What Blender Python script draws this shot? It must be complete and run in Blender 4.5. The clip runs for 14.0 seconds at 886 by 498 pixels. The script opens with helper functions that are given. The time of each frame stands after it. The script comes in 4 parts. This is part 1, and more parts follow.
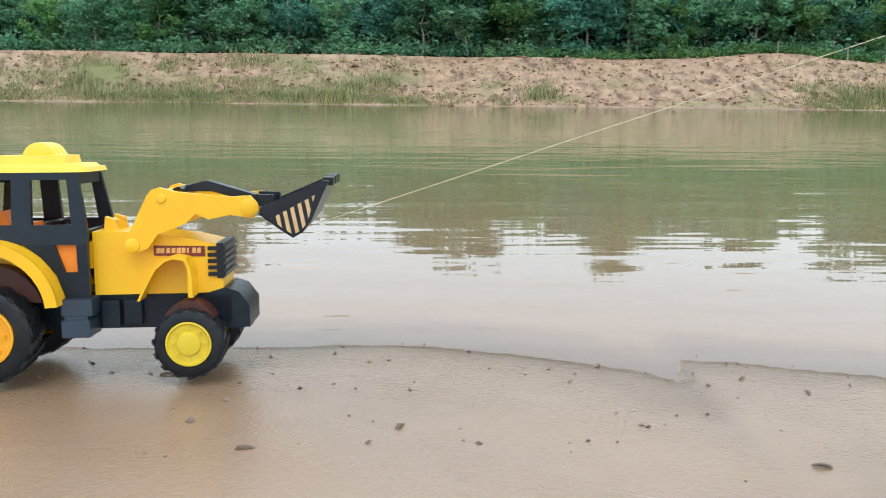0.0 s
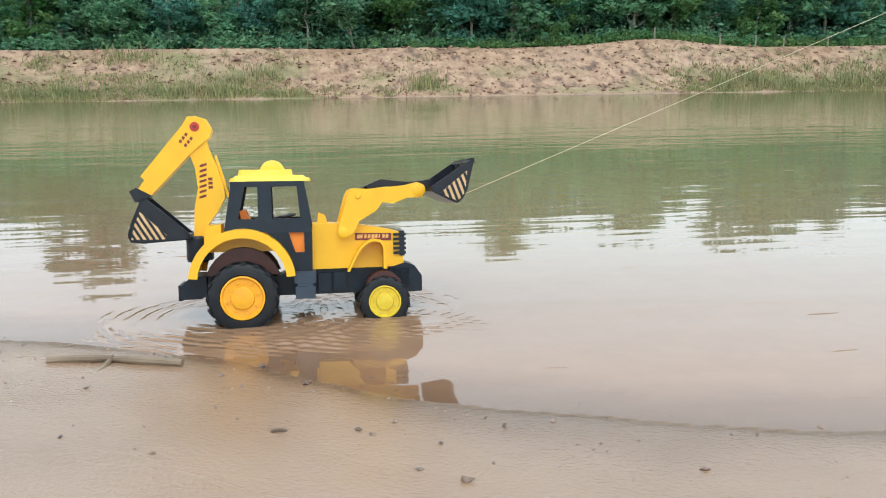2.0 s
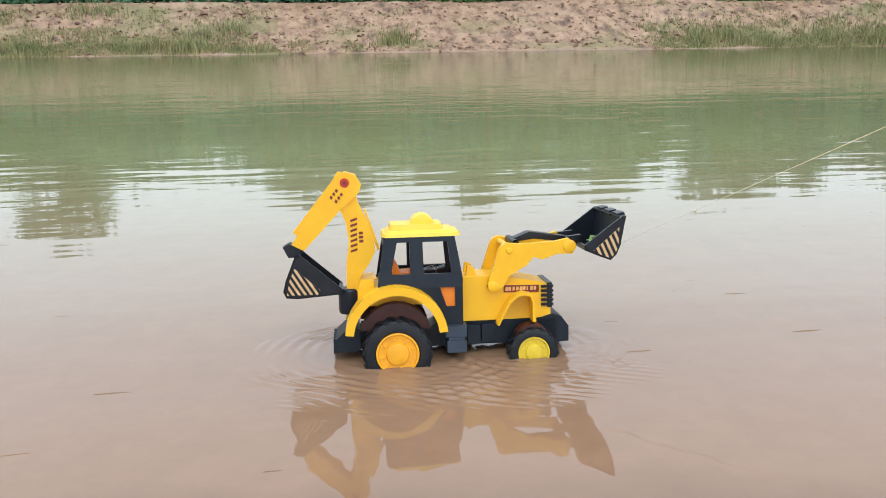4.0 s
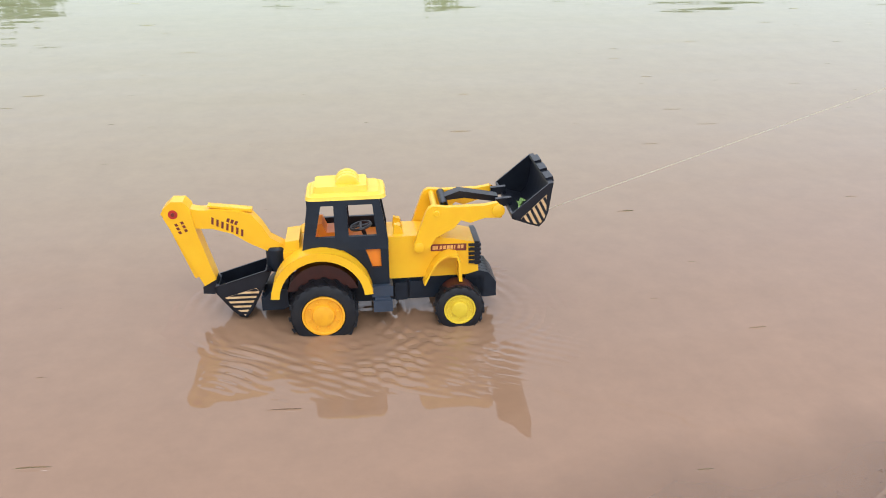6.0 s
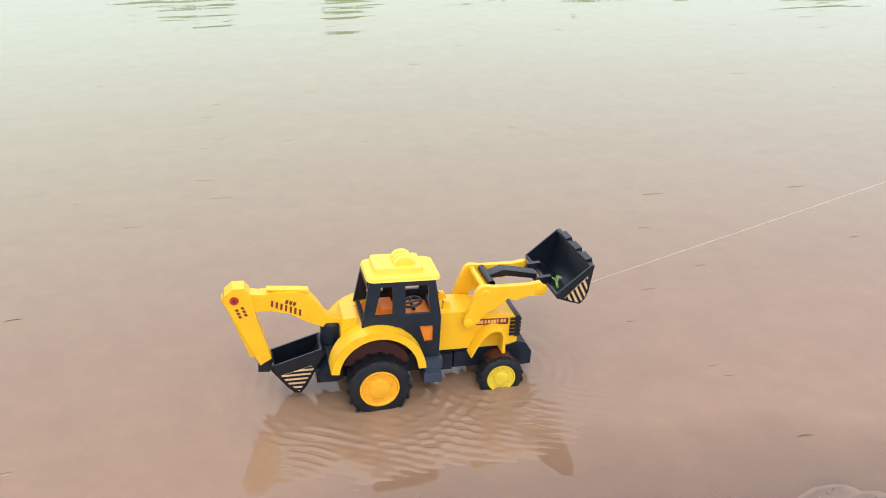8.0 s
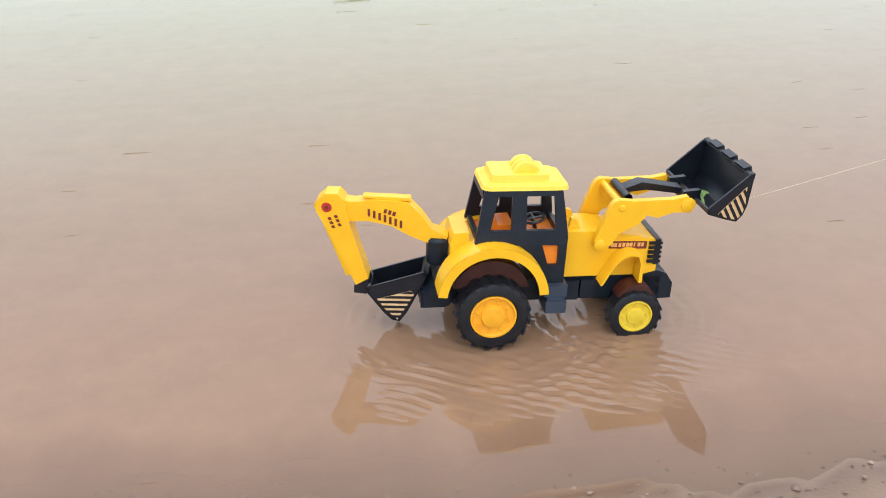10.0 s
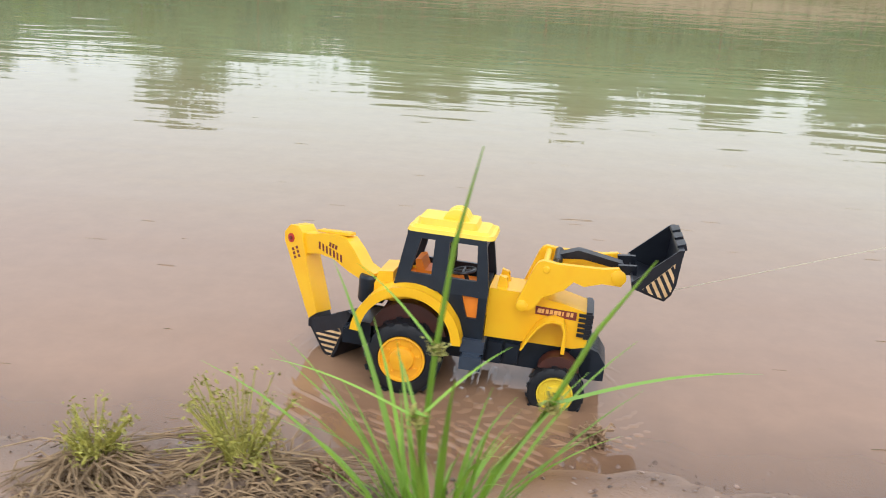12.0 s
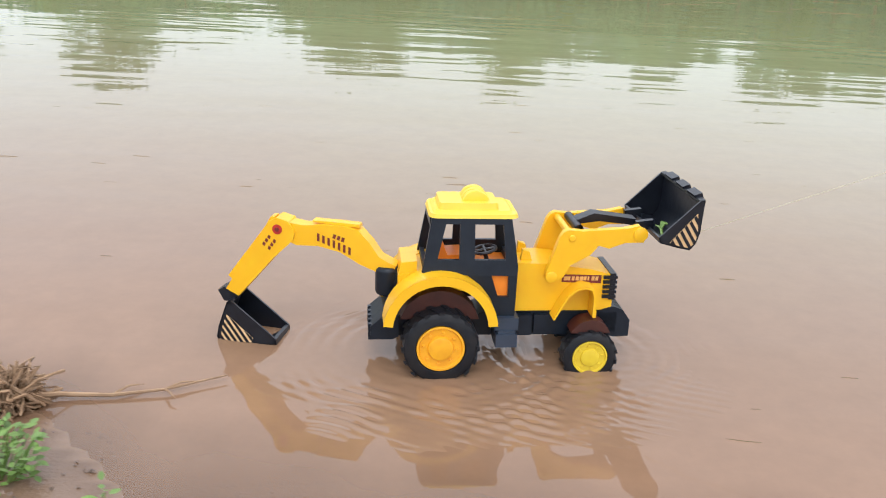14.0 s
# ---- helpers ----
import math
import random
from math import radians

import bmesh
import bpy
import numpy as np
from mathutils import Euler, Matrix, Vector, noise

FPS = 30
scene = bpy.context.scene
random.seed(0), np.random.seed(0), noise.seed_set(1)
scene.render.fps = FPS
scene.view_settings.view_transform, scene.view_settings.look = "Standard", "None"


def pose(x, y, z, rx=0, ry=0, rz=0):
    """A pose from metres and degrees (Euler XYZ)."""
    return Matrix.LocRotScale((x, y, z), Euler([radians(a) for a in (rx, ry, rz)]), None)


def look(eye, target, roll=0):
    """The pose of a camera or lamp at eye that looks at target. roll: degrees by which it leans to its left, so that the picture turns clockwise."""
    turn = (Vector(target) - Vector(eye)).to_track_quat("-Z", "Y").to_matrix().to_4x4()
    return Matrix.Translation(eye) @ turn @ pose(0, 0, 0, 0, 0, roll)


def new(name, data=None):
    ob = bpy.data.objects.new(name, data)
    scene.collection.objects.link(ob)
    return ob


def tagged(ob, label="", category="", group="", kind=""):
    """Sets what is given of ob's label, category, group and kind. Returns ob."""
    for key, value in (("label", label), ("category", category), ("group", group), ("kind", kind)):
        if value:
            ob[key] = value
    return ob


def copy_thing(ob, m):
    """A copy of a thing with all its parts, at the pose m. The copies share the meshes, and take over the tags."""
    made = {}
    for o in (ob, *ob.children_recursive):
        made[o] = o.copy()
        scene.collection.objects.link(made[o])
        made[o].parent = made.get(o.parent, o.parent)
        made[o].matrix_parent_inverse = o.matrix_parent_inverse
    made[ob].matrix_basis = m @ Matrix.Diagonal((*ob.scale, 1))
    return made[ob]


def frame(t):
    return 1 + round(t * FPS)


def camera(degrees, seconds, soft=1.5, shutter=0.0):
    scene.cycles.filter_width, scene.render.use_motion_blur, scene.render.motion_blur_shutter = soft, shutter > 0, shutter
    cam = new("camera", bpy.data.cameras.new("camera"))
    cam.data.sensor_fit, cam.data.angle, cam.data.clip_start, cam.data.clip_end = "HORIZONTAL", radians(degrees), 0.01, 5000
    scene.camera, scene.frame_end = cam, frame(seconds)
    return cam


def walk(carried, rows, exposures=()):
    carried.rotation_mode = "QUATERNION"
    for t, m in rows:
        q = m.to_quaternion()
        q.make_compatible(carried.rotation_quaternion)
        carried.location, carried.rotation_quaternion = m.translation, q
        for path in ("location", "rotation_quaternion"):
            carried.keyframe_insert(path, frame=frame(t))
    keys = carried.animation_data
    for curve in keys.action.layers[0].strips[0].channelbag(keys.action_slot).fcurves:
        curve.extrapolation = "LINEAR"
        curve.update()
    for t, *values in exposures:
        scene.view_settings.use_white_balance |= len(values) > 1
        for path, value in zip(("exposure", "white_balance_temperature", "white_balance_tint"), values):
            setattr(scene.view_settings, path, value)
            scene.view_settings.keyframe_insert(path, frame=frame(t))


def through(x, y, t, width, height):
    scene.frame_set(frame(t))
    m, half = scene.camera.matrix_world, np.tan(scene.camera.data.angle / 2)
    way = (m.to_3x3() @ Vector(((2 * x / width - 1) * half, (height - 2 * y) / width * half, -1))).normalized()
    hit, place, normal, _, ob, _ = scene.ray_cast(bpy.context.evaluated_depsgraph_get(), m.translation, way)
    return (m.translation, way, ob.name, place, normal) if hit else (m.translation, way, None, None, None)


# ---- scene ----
cam = camera(53.6, 14.0, soft=1.0, shutter=0.12)
walk(cam, [
    (0, pose(-0.543, -0.800, 0.312, 80.12, -0.66, -3.95)),
    (0.5, pose(-0.382, -0.829, 0.346, 79.62, -0.94, -4.82)),
    (1, pose(-0.139, -0.918, 0.357, 80.28, -0.22, -6.10)),
    (1.5, pose(0.128, -1.015, 0.331, 82.07, -0.32, -10.66)),
    (2, pose(0.345, -1.060, 0.328, 79.52, 0.69, -9.65)),
    (2.5, pose(0.552, -1.101, 0.360, 78.15, 0.52, -8.74)),
    (5, pose(1.991, -1.100, 0.541, 71.72, 0.27, -10.27)),
    (5.5, pose(2.337, -1.129, 0.615, 66.42, 2.40, -7.52)),
    (6, pose(2.667, -1.080, 0.704, 62.70, -1.18, -9.53)),
    (6.5, pose(2.937, -1.060, 0.713, 61.80, -0.54, -8.93)),
    (7, pose(3.150, -1.045, 0.779, 60.28, -0.38, -13.55)),
    (7.5, pose(3.390, -1.075, 0.790, 61.06, 0.70, -14.15)),
    (8, pose(3.688, -1.117, 0.847, 62.74, -0.67, -14.44)),
    (8.5, pose(3.992, -1.017, 0.792, 59.00, -0.83, -15.11)),
    (9, pose(4.280, -0.999, 0.764, 58.96, -0.04, -14.45)),
    (11.5, pose(6.096, -1.349, 0.569, 68.77, -2.26, -0.36)),
    (12, pose(6.469, -1.313, 0.568, 70.13, -2.85, 5.33)),
    (12.5, pose(6.766, -1.324, 0.549, 69.58, -4.43, 5.37)),
    (13, pose(6.963, -1.319, 0.582, 70.07, -3.26, 3.82)),
    (13.5, pose(7.287, -1.341, 0.579, 69.64, -1.49, 1.33)),
    (14, pose(7.665, -1.328, 0.581, 67.92, -2.38, 2.77)),
], [(0, 0.27, 5850, 1), (2.5, 0.3, 5950, 3), (5, 0.12, 5930, 10), (7, 0.26, 6080, 13), (9, 0.3, 5990, 11), (11.5, 0.18, 6170, 12), (14, 0.24, 6150, 12)])

# ---- light: a bright overcast sky and a wide, weak sun ----
world = bpy.data.worlds.new("overcast_sky")
scene.world = world
world.use_nodes = True
wn, wl = world.node_tree.nodes, world.node_tree.links
sky = wn.new("ShaderNodeTexSky")
sky.sky_type, sky.sun_disc = "NISHITA", False
sky.sun_elevation, sky.sun_rotation = radians(52), radians(150)
sky.air_density, sky.dust_density = 1.0, 3.0
dim = wn.new("ShaderNodeVectorMath")
dim.operation = "SCALE"
dim.inputs["Scale"].default_value = 0.05
cloud = wn.new("ShaderNodeMix")
cloud.data_type = "RGBA"
cloud.inputs["Factor"].default_value = 0.85
cloud.inputs["B"].default_value = (0.88, 0.91, 0.95, 1)
wl.new(sky.outputs["Color"], dim.inputs[0])
wl.new(dim.outputs["Vector"], cloud.inputs["A"])
wl.new(cloud.outputs["Result"], wn["Background"].inputs["Color"])
wn["Background"].inputs["Strength"].default_value = 1.7
sun = new("sun", bpy.data.lights.new("sun", "SUN"))
sun.data.energy, sun.data.angle, sun.data.color = 0.8, radians(25), (1.0, 0.95, 0.88)
sun.matrix_world = look((4, -6, 12), (4, 1.5, 0))


# ---- materials ----
def material(name, color, other=None, rough=0.6, scale=8.0, bump=0.0, bump_scale=None, spread=0.5, stretch=(1, 1, 1), metal=0.0,
             per_object=0.0, per_island=0.0, fine=0.0, spec=0.5, through=0.0, leafy=0.0):
    """Principled surface: two colours mixed by noise at two scales, with relief; colour varies by object or island if asked."""
    m = bpy.data.materials.new(name)
    m.use_nodes = True
    n, l = m.node_tree.nodes, m.node_tree.links
    p = n["Principled BSDF"]
    p.inputs["Roughness"].default_value, p.inputs["Metallic"].default_value = rough, metal
    p.inputs["Specular IOR Level"].default_value = spec
    if through:
        p.inputs["Subsurface Weight"].default_value = through
        p.inputs["Subsurface Radius"].default_value = (0.006, 0.004, 0.001)
    at = n.new("ShaderNodeTexCoord")
    size = n.new("ShaderNodeMapping")
    size.inputs["Scale"].default_value = stretch
    l.new(at.outputs["Object"], size.inputs["Vector"])
    big, small = n.new("ShaderNodeTexNoise"), n.new("ShaderNodeTexNoise")
    big.inputs["Scale"].default_value, small.inputs["Scale"].default_value = scale, scale * 9
    big.inputs["Detail"].default_value = 4
    for k in (big, small):
        l.new(size.outputs["Vector"], k.inputs["Vector"])
    both = n.new("ShaderNodeMath")
    both.operation, both.use_clamp = "MULTIPLY_ADD", True
    both.inputs[1].default_value = fine
    l.new(small.outputs["Fac"], both.inputs[0])
    ramp = n.new("ShaderNodeMapRange")
    ramp.inputs["From Min"].default_value, ramp.inputs["From Max"].default_value = 0.5 - spread / 2, 0.5 + spread / 2
    ramp.inputs["To Min"].default_value, ramp.inputs["To Max"].default_value = -fine / 2, 1 - fine / 2
    l.new(big.outputs["Fac"], ramp.inputs["Value"])
    l.new(ramp.outputs["Result"], both.inputs[2])
    mix = n.new("ShaderNodeMix")
    mix.data_type = "RGBA"
    mix.inputs["A"].default_value = (*color, 1)
    mix.inputs["B"].default_value = (*(other or [c * 0.75 for c in color]), 1)
    l.new(both.outputs["Value"], mix.inputs["Factor"])
    out = mix.outputs["Result"]
    for amount, node, socket in ((per_object, "ShaderNodeObjectInfo", "Random"), (per_island, "ShaderNodeNewGeometry", "Random Per Island")):
        if amount:
            who, tone, hue = n.new(node), n.new("ShaderNodeMapRange"), n.new("ShaderNodeHueSaturation")
            tone.inputs["To Min"].default_value, tone.inputs["To Max"].default_value = 1 - amount, 1 + amount
            l.new(who.outputs[socket], tone.inputs["Value"])
            l.new(tone.outputs["Result"], hue.inputs["Value"])
            l.new(out, hue.inputs["Color"])
            out = hue.outputs["Color"]
    l.new(out, p.inputs["Base Color"])
    if leafy:
        lit, blend = n.new("ShaderNodeBsdfTranslucent"), n.new("ShaderNodeMixShader")
        blend.inputs["Fac"].default_value = leafy
        l.new(out, lit.inputs["Color"])
        l.new(p.outputs["BSDF"], blend.inputs[1])
        l.new(lit.outputs["BSDF"], blend.inputs[2])
        l.new(blend.outputs["Shader"], n["Material Output"].inputs["Surface"])
    if bump:
        b = n.new("ShaderNodeBump")
        grain = n.new("ShaderNodeTexNoise")
        grain.inputs["Scale"].default_value, grain.inputs["Detail"].default_value = bump_scale or scale * 5, 6
        l.new(size.outputs["Vector"], grain.inputs["Vector"])
        b.inputs["Strength"].default_value, b.inputs["Distance"].default_value = 0.8, bump
        l.new(grain.outputs["Fac"], b.inputs["Height"])
        l.new(b.outputs["Normal"], p.inputs["Normal"])
    return m


yellow = material("yellow_plastic", (0.86, 0.50, 0.010), (0.83, 0.44, 0.006), 0.36, 30, 0.0004, 60, through=0.12)
pale_yellow = material("pale_yellow_plastic", (0.86, 0.61, 0.06), (0.84, 0.55, 0.04), 0.42, 30, 0.0004, 60, through=0.12)
hub_yellow = material("hub_yellow_plastic", (0.72, 0.54, 0.03), (0.62, 0.43, 0.02), 0.45, 60, 0.0005, 90, fine=0.3)
orange_hub = material("orange_yellow_plastic", (0.86, 0.42, 0.012), (0.75, 0.32, 0.01), 0.42, 60, 0.0005, 90, fine=0.3)
orange = material("orange_plastic", (0.85, 0.25, 0.012), (0.7, 0.18, 0.01), 0.45, 30, through=0.1)
slate = material("dark_slate_plastic", (0.006, 0.010, 0.017), (0.012, 0.018, 0.027), 0.36, 40, 0.0004, 80, fine=0.3, spec=0.3)
# step plastic: lighter and bluer than slate, painting in the reflection on its faces
navy = material("navy_sheen_plastic", (0.022, 0.034, 0.055), (0.035, 0.05, 0.075), 0.38, 40, 0.0004, 80, fine=0.3)
black = material("black_plastic", (0.004, 0.005, 0.009), (0.010, 0.013, 0.019), 0.32, 50, 0.0006, 90, fine=0.4, spec=0.4)
rubber = material("black_rubber", (0.004, 0.006, 0.010), (0.014, 0.014, 0.015), 0.5, 45, 0.0008, 160, spread=0.3, fine=0.4, spec=0.35)
# brown guards, coloured darker to carry the shadow inside the wheel arches
red_brown = material("shaded_red_brown_plastic", (0.075, 0.018, 0.010), (0.04, 0.011, 0.007), 0.5, 40)
dark_red = material("dark_red_label", (0.12, 0.015, 0.012), (0.2, 0.03, 0.02), 0.4, 120)
red = material("red_label", (0.5, 0.03, 0.02), None, 0.4, 120)
label_gold = material("gold_print", (0.75, 0.42, 0.12), (0.6, 0.32, 0.1), 0.45, 200)
cream = material("cream_stripe", (0.75, 0.52, 0.28), (0.55, 0.34, 0.14), 0.5, 120, fine=0.5)
string_white = material("white_string", (0.66, 0.6, 0.42), (0.5, 0.44, 0.28), 0.8, 200)
wet_wood = material("weathered_wood", (0.085, 0.055, 0.035), (0.27, 0.20, 0.13), 0.6, 40, 0.001, 150, stretch=(0.25, 1, 1), fine=0.4)
dry_root = material("dry_root", (0.36, 0.23, 0.13), (0.22, 0.13, 0.07), 0.8, 60, 0.0008, 200, fine=0.5, per_island=0.3)
straw = material("dry_straw", (0.38, 0.265, 0.145), (0.15, 0.095, 0.05), 0.8, 60, per_island=0.35)
sedge_green = material("sedge_blade_green", (0.13, 0.27, 0.016), (0.21, 0.36, 0.03), 0.45, 25, per_object=0.25, stretch=(1, 1, 0.3), through=0.1)
seed_green = material("seed_head_green", (0.24, 0.26, 0.05), (0.32, 0.27, 0.08), 0.7, 200, per_island=0.3)
weed_green = material("weed_green", (0.24, 0.25, 0.035), (0.36, 0.31, 0.06), 0.6, 60, per_island=0.35)
leaf_green = material("leaf_green", (0.09, 0.19, 0.03), (0.20, 0.30, 0.07), 0.5, 60, per_object=0.3)
mud = material("dark_mud", (0.08, 0.052, 0.034), (0.22, 0.15, 0.10), 0.7, 45, 0.006, 110, fine=0.6, per_object=0.2)
pebble = material("pebbles", (0.27, 0.19, 0.14), (0.10, 0.065, 0.05), 0.6, 80, per_island=0.5)
bark = material("pale_bark", (0.30, 0.27, 0.22), (0.16, 0.14, 0.11), 0.85, 6, 0.02, 20)
# dark and mid leaves: colour lightened and blued to stand for distance haze
tree_dark = material("hazed_dark_leaves", (0.095, 0.26, 0.205), (0.13, 0.29, 0.195), 0.6, 0.7, per_island=0.45, per_object=0.2, leafy=0.6)
tree_mid = material("hazed_green_leaves", (0.125, 0.30, 0.185), (0.19, 0.33, 0.155), 0.6, 0.7, per_island=0.45, per_object=0.2, leafy=0.6)
tree_light = material("fresh_tree_leaves", (0.11, 0.28, 0.10), (0.19, 0.28, 0.09), 0.6, 0.7, per_island=0.4, per_object=0.2, leafy=0.6)
bank_grass = material("bank_grass", (0.17, 0.20, 0.07), (0.29, 0.25, 0.11), 0.7, 1.5, per_island=0.4)
# wood floor: the shade under the trees is put into this dark colour
litter = material("shade_dark_litter", (0.035, 0.06, 0.025), (0.07, 0.06, 0.035), 0.9, 0.8, 0.05, 6)
clod = material("bank_clods", (0.15, 0.08, 0.055), (0.30, 0.175, 0.12), 0.9, 3, 0.02, 15, per_island=0.4)


def sand_material():
    """Wet river sand: smooth pinkish brown, darker and glossier where it is wet, with grain; clay and clods on the far bank."""
    m = material("river_sand", (0.34, 0.25, 0.20), (0.265, 0.19, 0.14), 0.5, 2.2, 0.0013, 220, spread=0.35, fine=0.35)
    n, l = m.node_tree.nodes, m.node_tree.links
    p = n["Principled BSDF"]
    base = p.inputs["Base Color"].links[0].from_socket
    wet = n.new("ShaderNodeAttribute")
    wet.attribute_name = "wet"
    dark = n.new("ShaderNodeMix")
    dark.data_type, dark.blend_type = "RGBA", "MULTIPLY"
    dark.inputs["B"].default_value = (0.9, 0.79, 0.65, 1)
    l.new(wet.outputs["Fac"], dark.inputs["Factor"])
    l.new(base, dark.inputs["A"])
    edge, damp = n.new("ShaderNodeAttribute"), n.new("ShaderNodeMix")
    edge.attribute_name = "edge"
    damp.data_type, damp.blend_type = "RGBA", "MULTIPLY"
    damp.inputs["B"].default_value = (0.5, 0.44, 0.38, 1)
    l.new(edge.outputs["Fac"], damp.inputs["Factor"])
    l.new(dark.outputs["Result"], damp.inputs["A"])
    bank = n.new("ShaderNodeAttribute")
    bank.attribute_name = "bank"
    clay, lumps = n.new("ShaderNodeMix"), n.new("ShaderNodeTexNoise")
    lumps.inputs["Scale"].default_value, lumps.inputs["Detail"].default_value = 2.4, 9
    lumps.inputs["Roughness"].default_value = 0.7
    at = n.new("ShaderNodeTexCoord")
    l.new(at.outputs["Object"], lumps.inputs["Vector"])
    tone = n.new("ShaderNodeValToRGB")
    tone.color_ramp.elements[0].position, tone.color_ramp.elements[0].color = 0.36, (0.11, 0.065, 0.042, 1)
    tone.color_ramp.elements[1].position, tone.color_ramp.elements[1].color = 0.62, (0.42, 0.28, 0.18, 1)
    mid = tone.color_ramp.elements.new(0.47)
    mid.color = (0.28, 0.175, 0.108, 1)
    l.new(lumps.outputs["Fac"], tone.inputs["Fac"])
    clay.data_type = "RGBA"
    l.new(bank.outputs["Fac"], clay.inputs["Factor"])
    l.new(damp.outputs["Result"], clay.inputs["A"])
    # low olive growth on the bank
    moss, grown = n.new("ShaderNodeAttribute"), n.new("ShaderNodeMix")
    moss.attribute_name = "moss"
    grown.data_type = "RGBA"
    grown.inputs["B"].default_value = (0.17, 0.165, 0.06, 1)
    l.new(moss.outputs["Fac"], grown.inputs["Factor"])
    l.new(tone.outputs["Color"], grown.inputs["A"])
    l.new(grown.outputs["Result"], clay.inputs["B"])
    l.new(clay.outputs["Result"], p.inputs["Base Color"])
    gloss = n.new("ShaderNodeMapRange")
    gloss.inputs["To Min"].default_value, gloss.inputs["To Max"].default_value = 0.75, 0.2
    l.new(wet.outputs["Fac"], gloss.inputs["Value"])
    l.new(gloss.outputs["Result"], p.inputs["Roughness"])
    return m


def water_material():
    """Turbid river water: milky brown over the sand, olive where deep, clear only in the first millimetres; fine wind ripples."""
    m = bpy.data.materials.new("muddy_water")
    m.use_nodes = True
    n, l = m.node_tree.nodes, m.node_tree.links
    n.remove(n["Principled BSDF"])
    body, bed, haze = n.new("ShaderNodeBsdfDiffuse"), n.new("ShaderNodeBsdfTransparent"), n.new("ShaderNodeMixShader")
    shine, skin, fresnel = n.new("ShaderNodeBsdfGlossy"), n.new("ShaderNodeMixShader"), n.new("ShaderNodeFresnel")
    shine.inputs["Roughness"].default_value, fresnel.inputs["IOR"].default_value = 0.02, 1.55
    l.new(bed.outputs["BSDF"], haze.inputs[1])
    l.new(body.outputs["BSDF"], haze.inputs[2])
    l.new(fresnel.outputs["Fac"], skin.inputs["Fac"])
    l.new(haze.outputs["Shader"], skin.inputs[1])
    l.new(shine.outputs["BSDF"], skin.inputs[2])
    l.new(skin.outputs["Shader"], n["Material Output"].inputs["Surface"])
    depth = n.new("ShaderNodeAttribute")
    depth.attribute_name = "depth"
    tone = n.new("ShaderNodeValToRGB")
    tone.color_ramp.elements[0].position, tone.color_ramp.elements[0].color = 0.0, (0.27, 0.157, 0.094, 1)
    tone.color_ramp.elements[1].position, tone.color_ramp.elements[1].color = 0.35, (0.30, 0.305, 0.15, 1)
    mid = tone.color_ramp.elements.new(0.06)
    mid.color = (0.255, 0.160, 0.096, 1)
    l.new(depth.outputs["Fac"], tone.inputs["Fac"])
    # drifting silt and the grain of the bed showing through
    silt, grit, faint = n.new("ShaderNodeTexNoise"), n.new("ShaderNodeMapRange"), n.new("ShaderNodeHueSaturation")
    silt.inputs["Scale"].default_value, silt.inputs["Detail"].default_value, silt.inputs["Roughness"].default_value = 13.0, 8, 0.75
    grit.inputs["From Min"].default_value, grit.inputs["From Max"].default_value = 0.3, 0.7
    grit.inputs["To Min"].default_value, grit.inputs["To Max"].default_value = 0.93, 1.07
    where = n.new("ShaderNodeTexCoord")
    l.new(where.outputs["Object"], silt.inputs["Vector"])
    l.new(silt.outputs["Fac"], grit.inputs["Value"])
    l.new(grit.outputs["Result"], faint.inputs["Value"])
    l.new(tone.outputs["Color"], faint.inputs["Color"])
    l.new(faint.outputs["Color"], body.inputs["Color"])
    at, near, far = n.new("ShaderNodeTexCoord"), n.new("ShaderNodeMapping"), n.new("ShaderNodeMapping")
    near.inputs["Scale"].default_value, far.inputs["Scale"].default_value = (2.2, 9, 1), (0.5, 2.6, 1)
    near.inputs["Rotation"].default_value = (0, 0, radians(-10))
    small, large = n.new("ShaderNodeTexNoise"), n.new("ShaderNodeTexNoise")
    for mp, tx, d in ((near, small, 2), (far, large, 3)):
        tx.inputs["Scale"].default_value, tx.inputs["Detail"].default_value = 1.0, d
        l.new(at.outputs["Object"], mp.inputs["Vector"])
        l.new(mp.outputs["Vector"], tx.inputs["Vector"])
    b1, b2 = n.new("ShaderNodeBump"), n.new("ShaderNodeBump")
    for b, tx, d in ((b1, small, 0.0010), (b2, large, 0.0045)):
        b.inputs["Strength"].default_value, b.inputs["Distance"].default_value = 1.0, d
        l.new(tx.outputs["Fac"], b.inputs["Height"])
    l.new(b1.outputs["Normal"], b2.inputs["Normal"])
    # sparse single wavelets on the smooth surface
    lone, crest, b3 = n.new("ShaderNodeTexNoise"), n.new("ShaderNodeMapRange"), n.new("ShaderNodeBump")
    thin = n.new("ShaderNodeMapping")
    thin.inputs["Scale"].default_value, thin.inputs["Rotation"].default_value = (8, 42, 1), (0, 0, radians(6))
    lone.inputs["Scale"].default_value, lone.inputs["Detail"].default_value = 1.0, 1
    crest.inputs["From Min"].default_value, crest.inputs["From Max"].default_value = 0.76, 0.85
    b3.inputs["Strength"].default_value, b3.inputs["Distance"].default_value = 1.0, 0.006
    l.new(at.outputs["Object"], thin.inputs["Vector"])
    l.new(thin.outputs["Vector"], lone.inputs["Vector"])
    l.new(lone.outputs["Fac"], crest.inputs["Value"])
    l.new(crest.outputs["Result"], b3.inputs["Height"])
    l.new(b2.outputs["Normal"], b3.inputs["Normal"])
    # patches of short, slanting wind ripples
    slant, wind, patch, lull, b4 = n.new("ShaderNodeMapping"), n.new("ShaderNodeTexNoise"), n.new("ShaderNodeTexNoise"), n.new("ShaderNodeMapRange"), n.new("ShaderNodeBump")
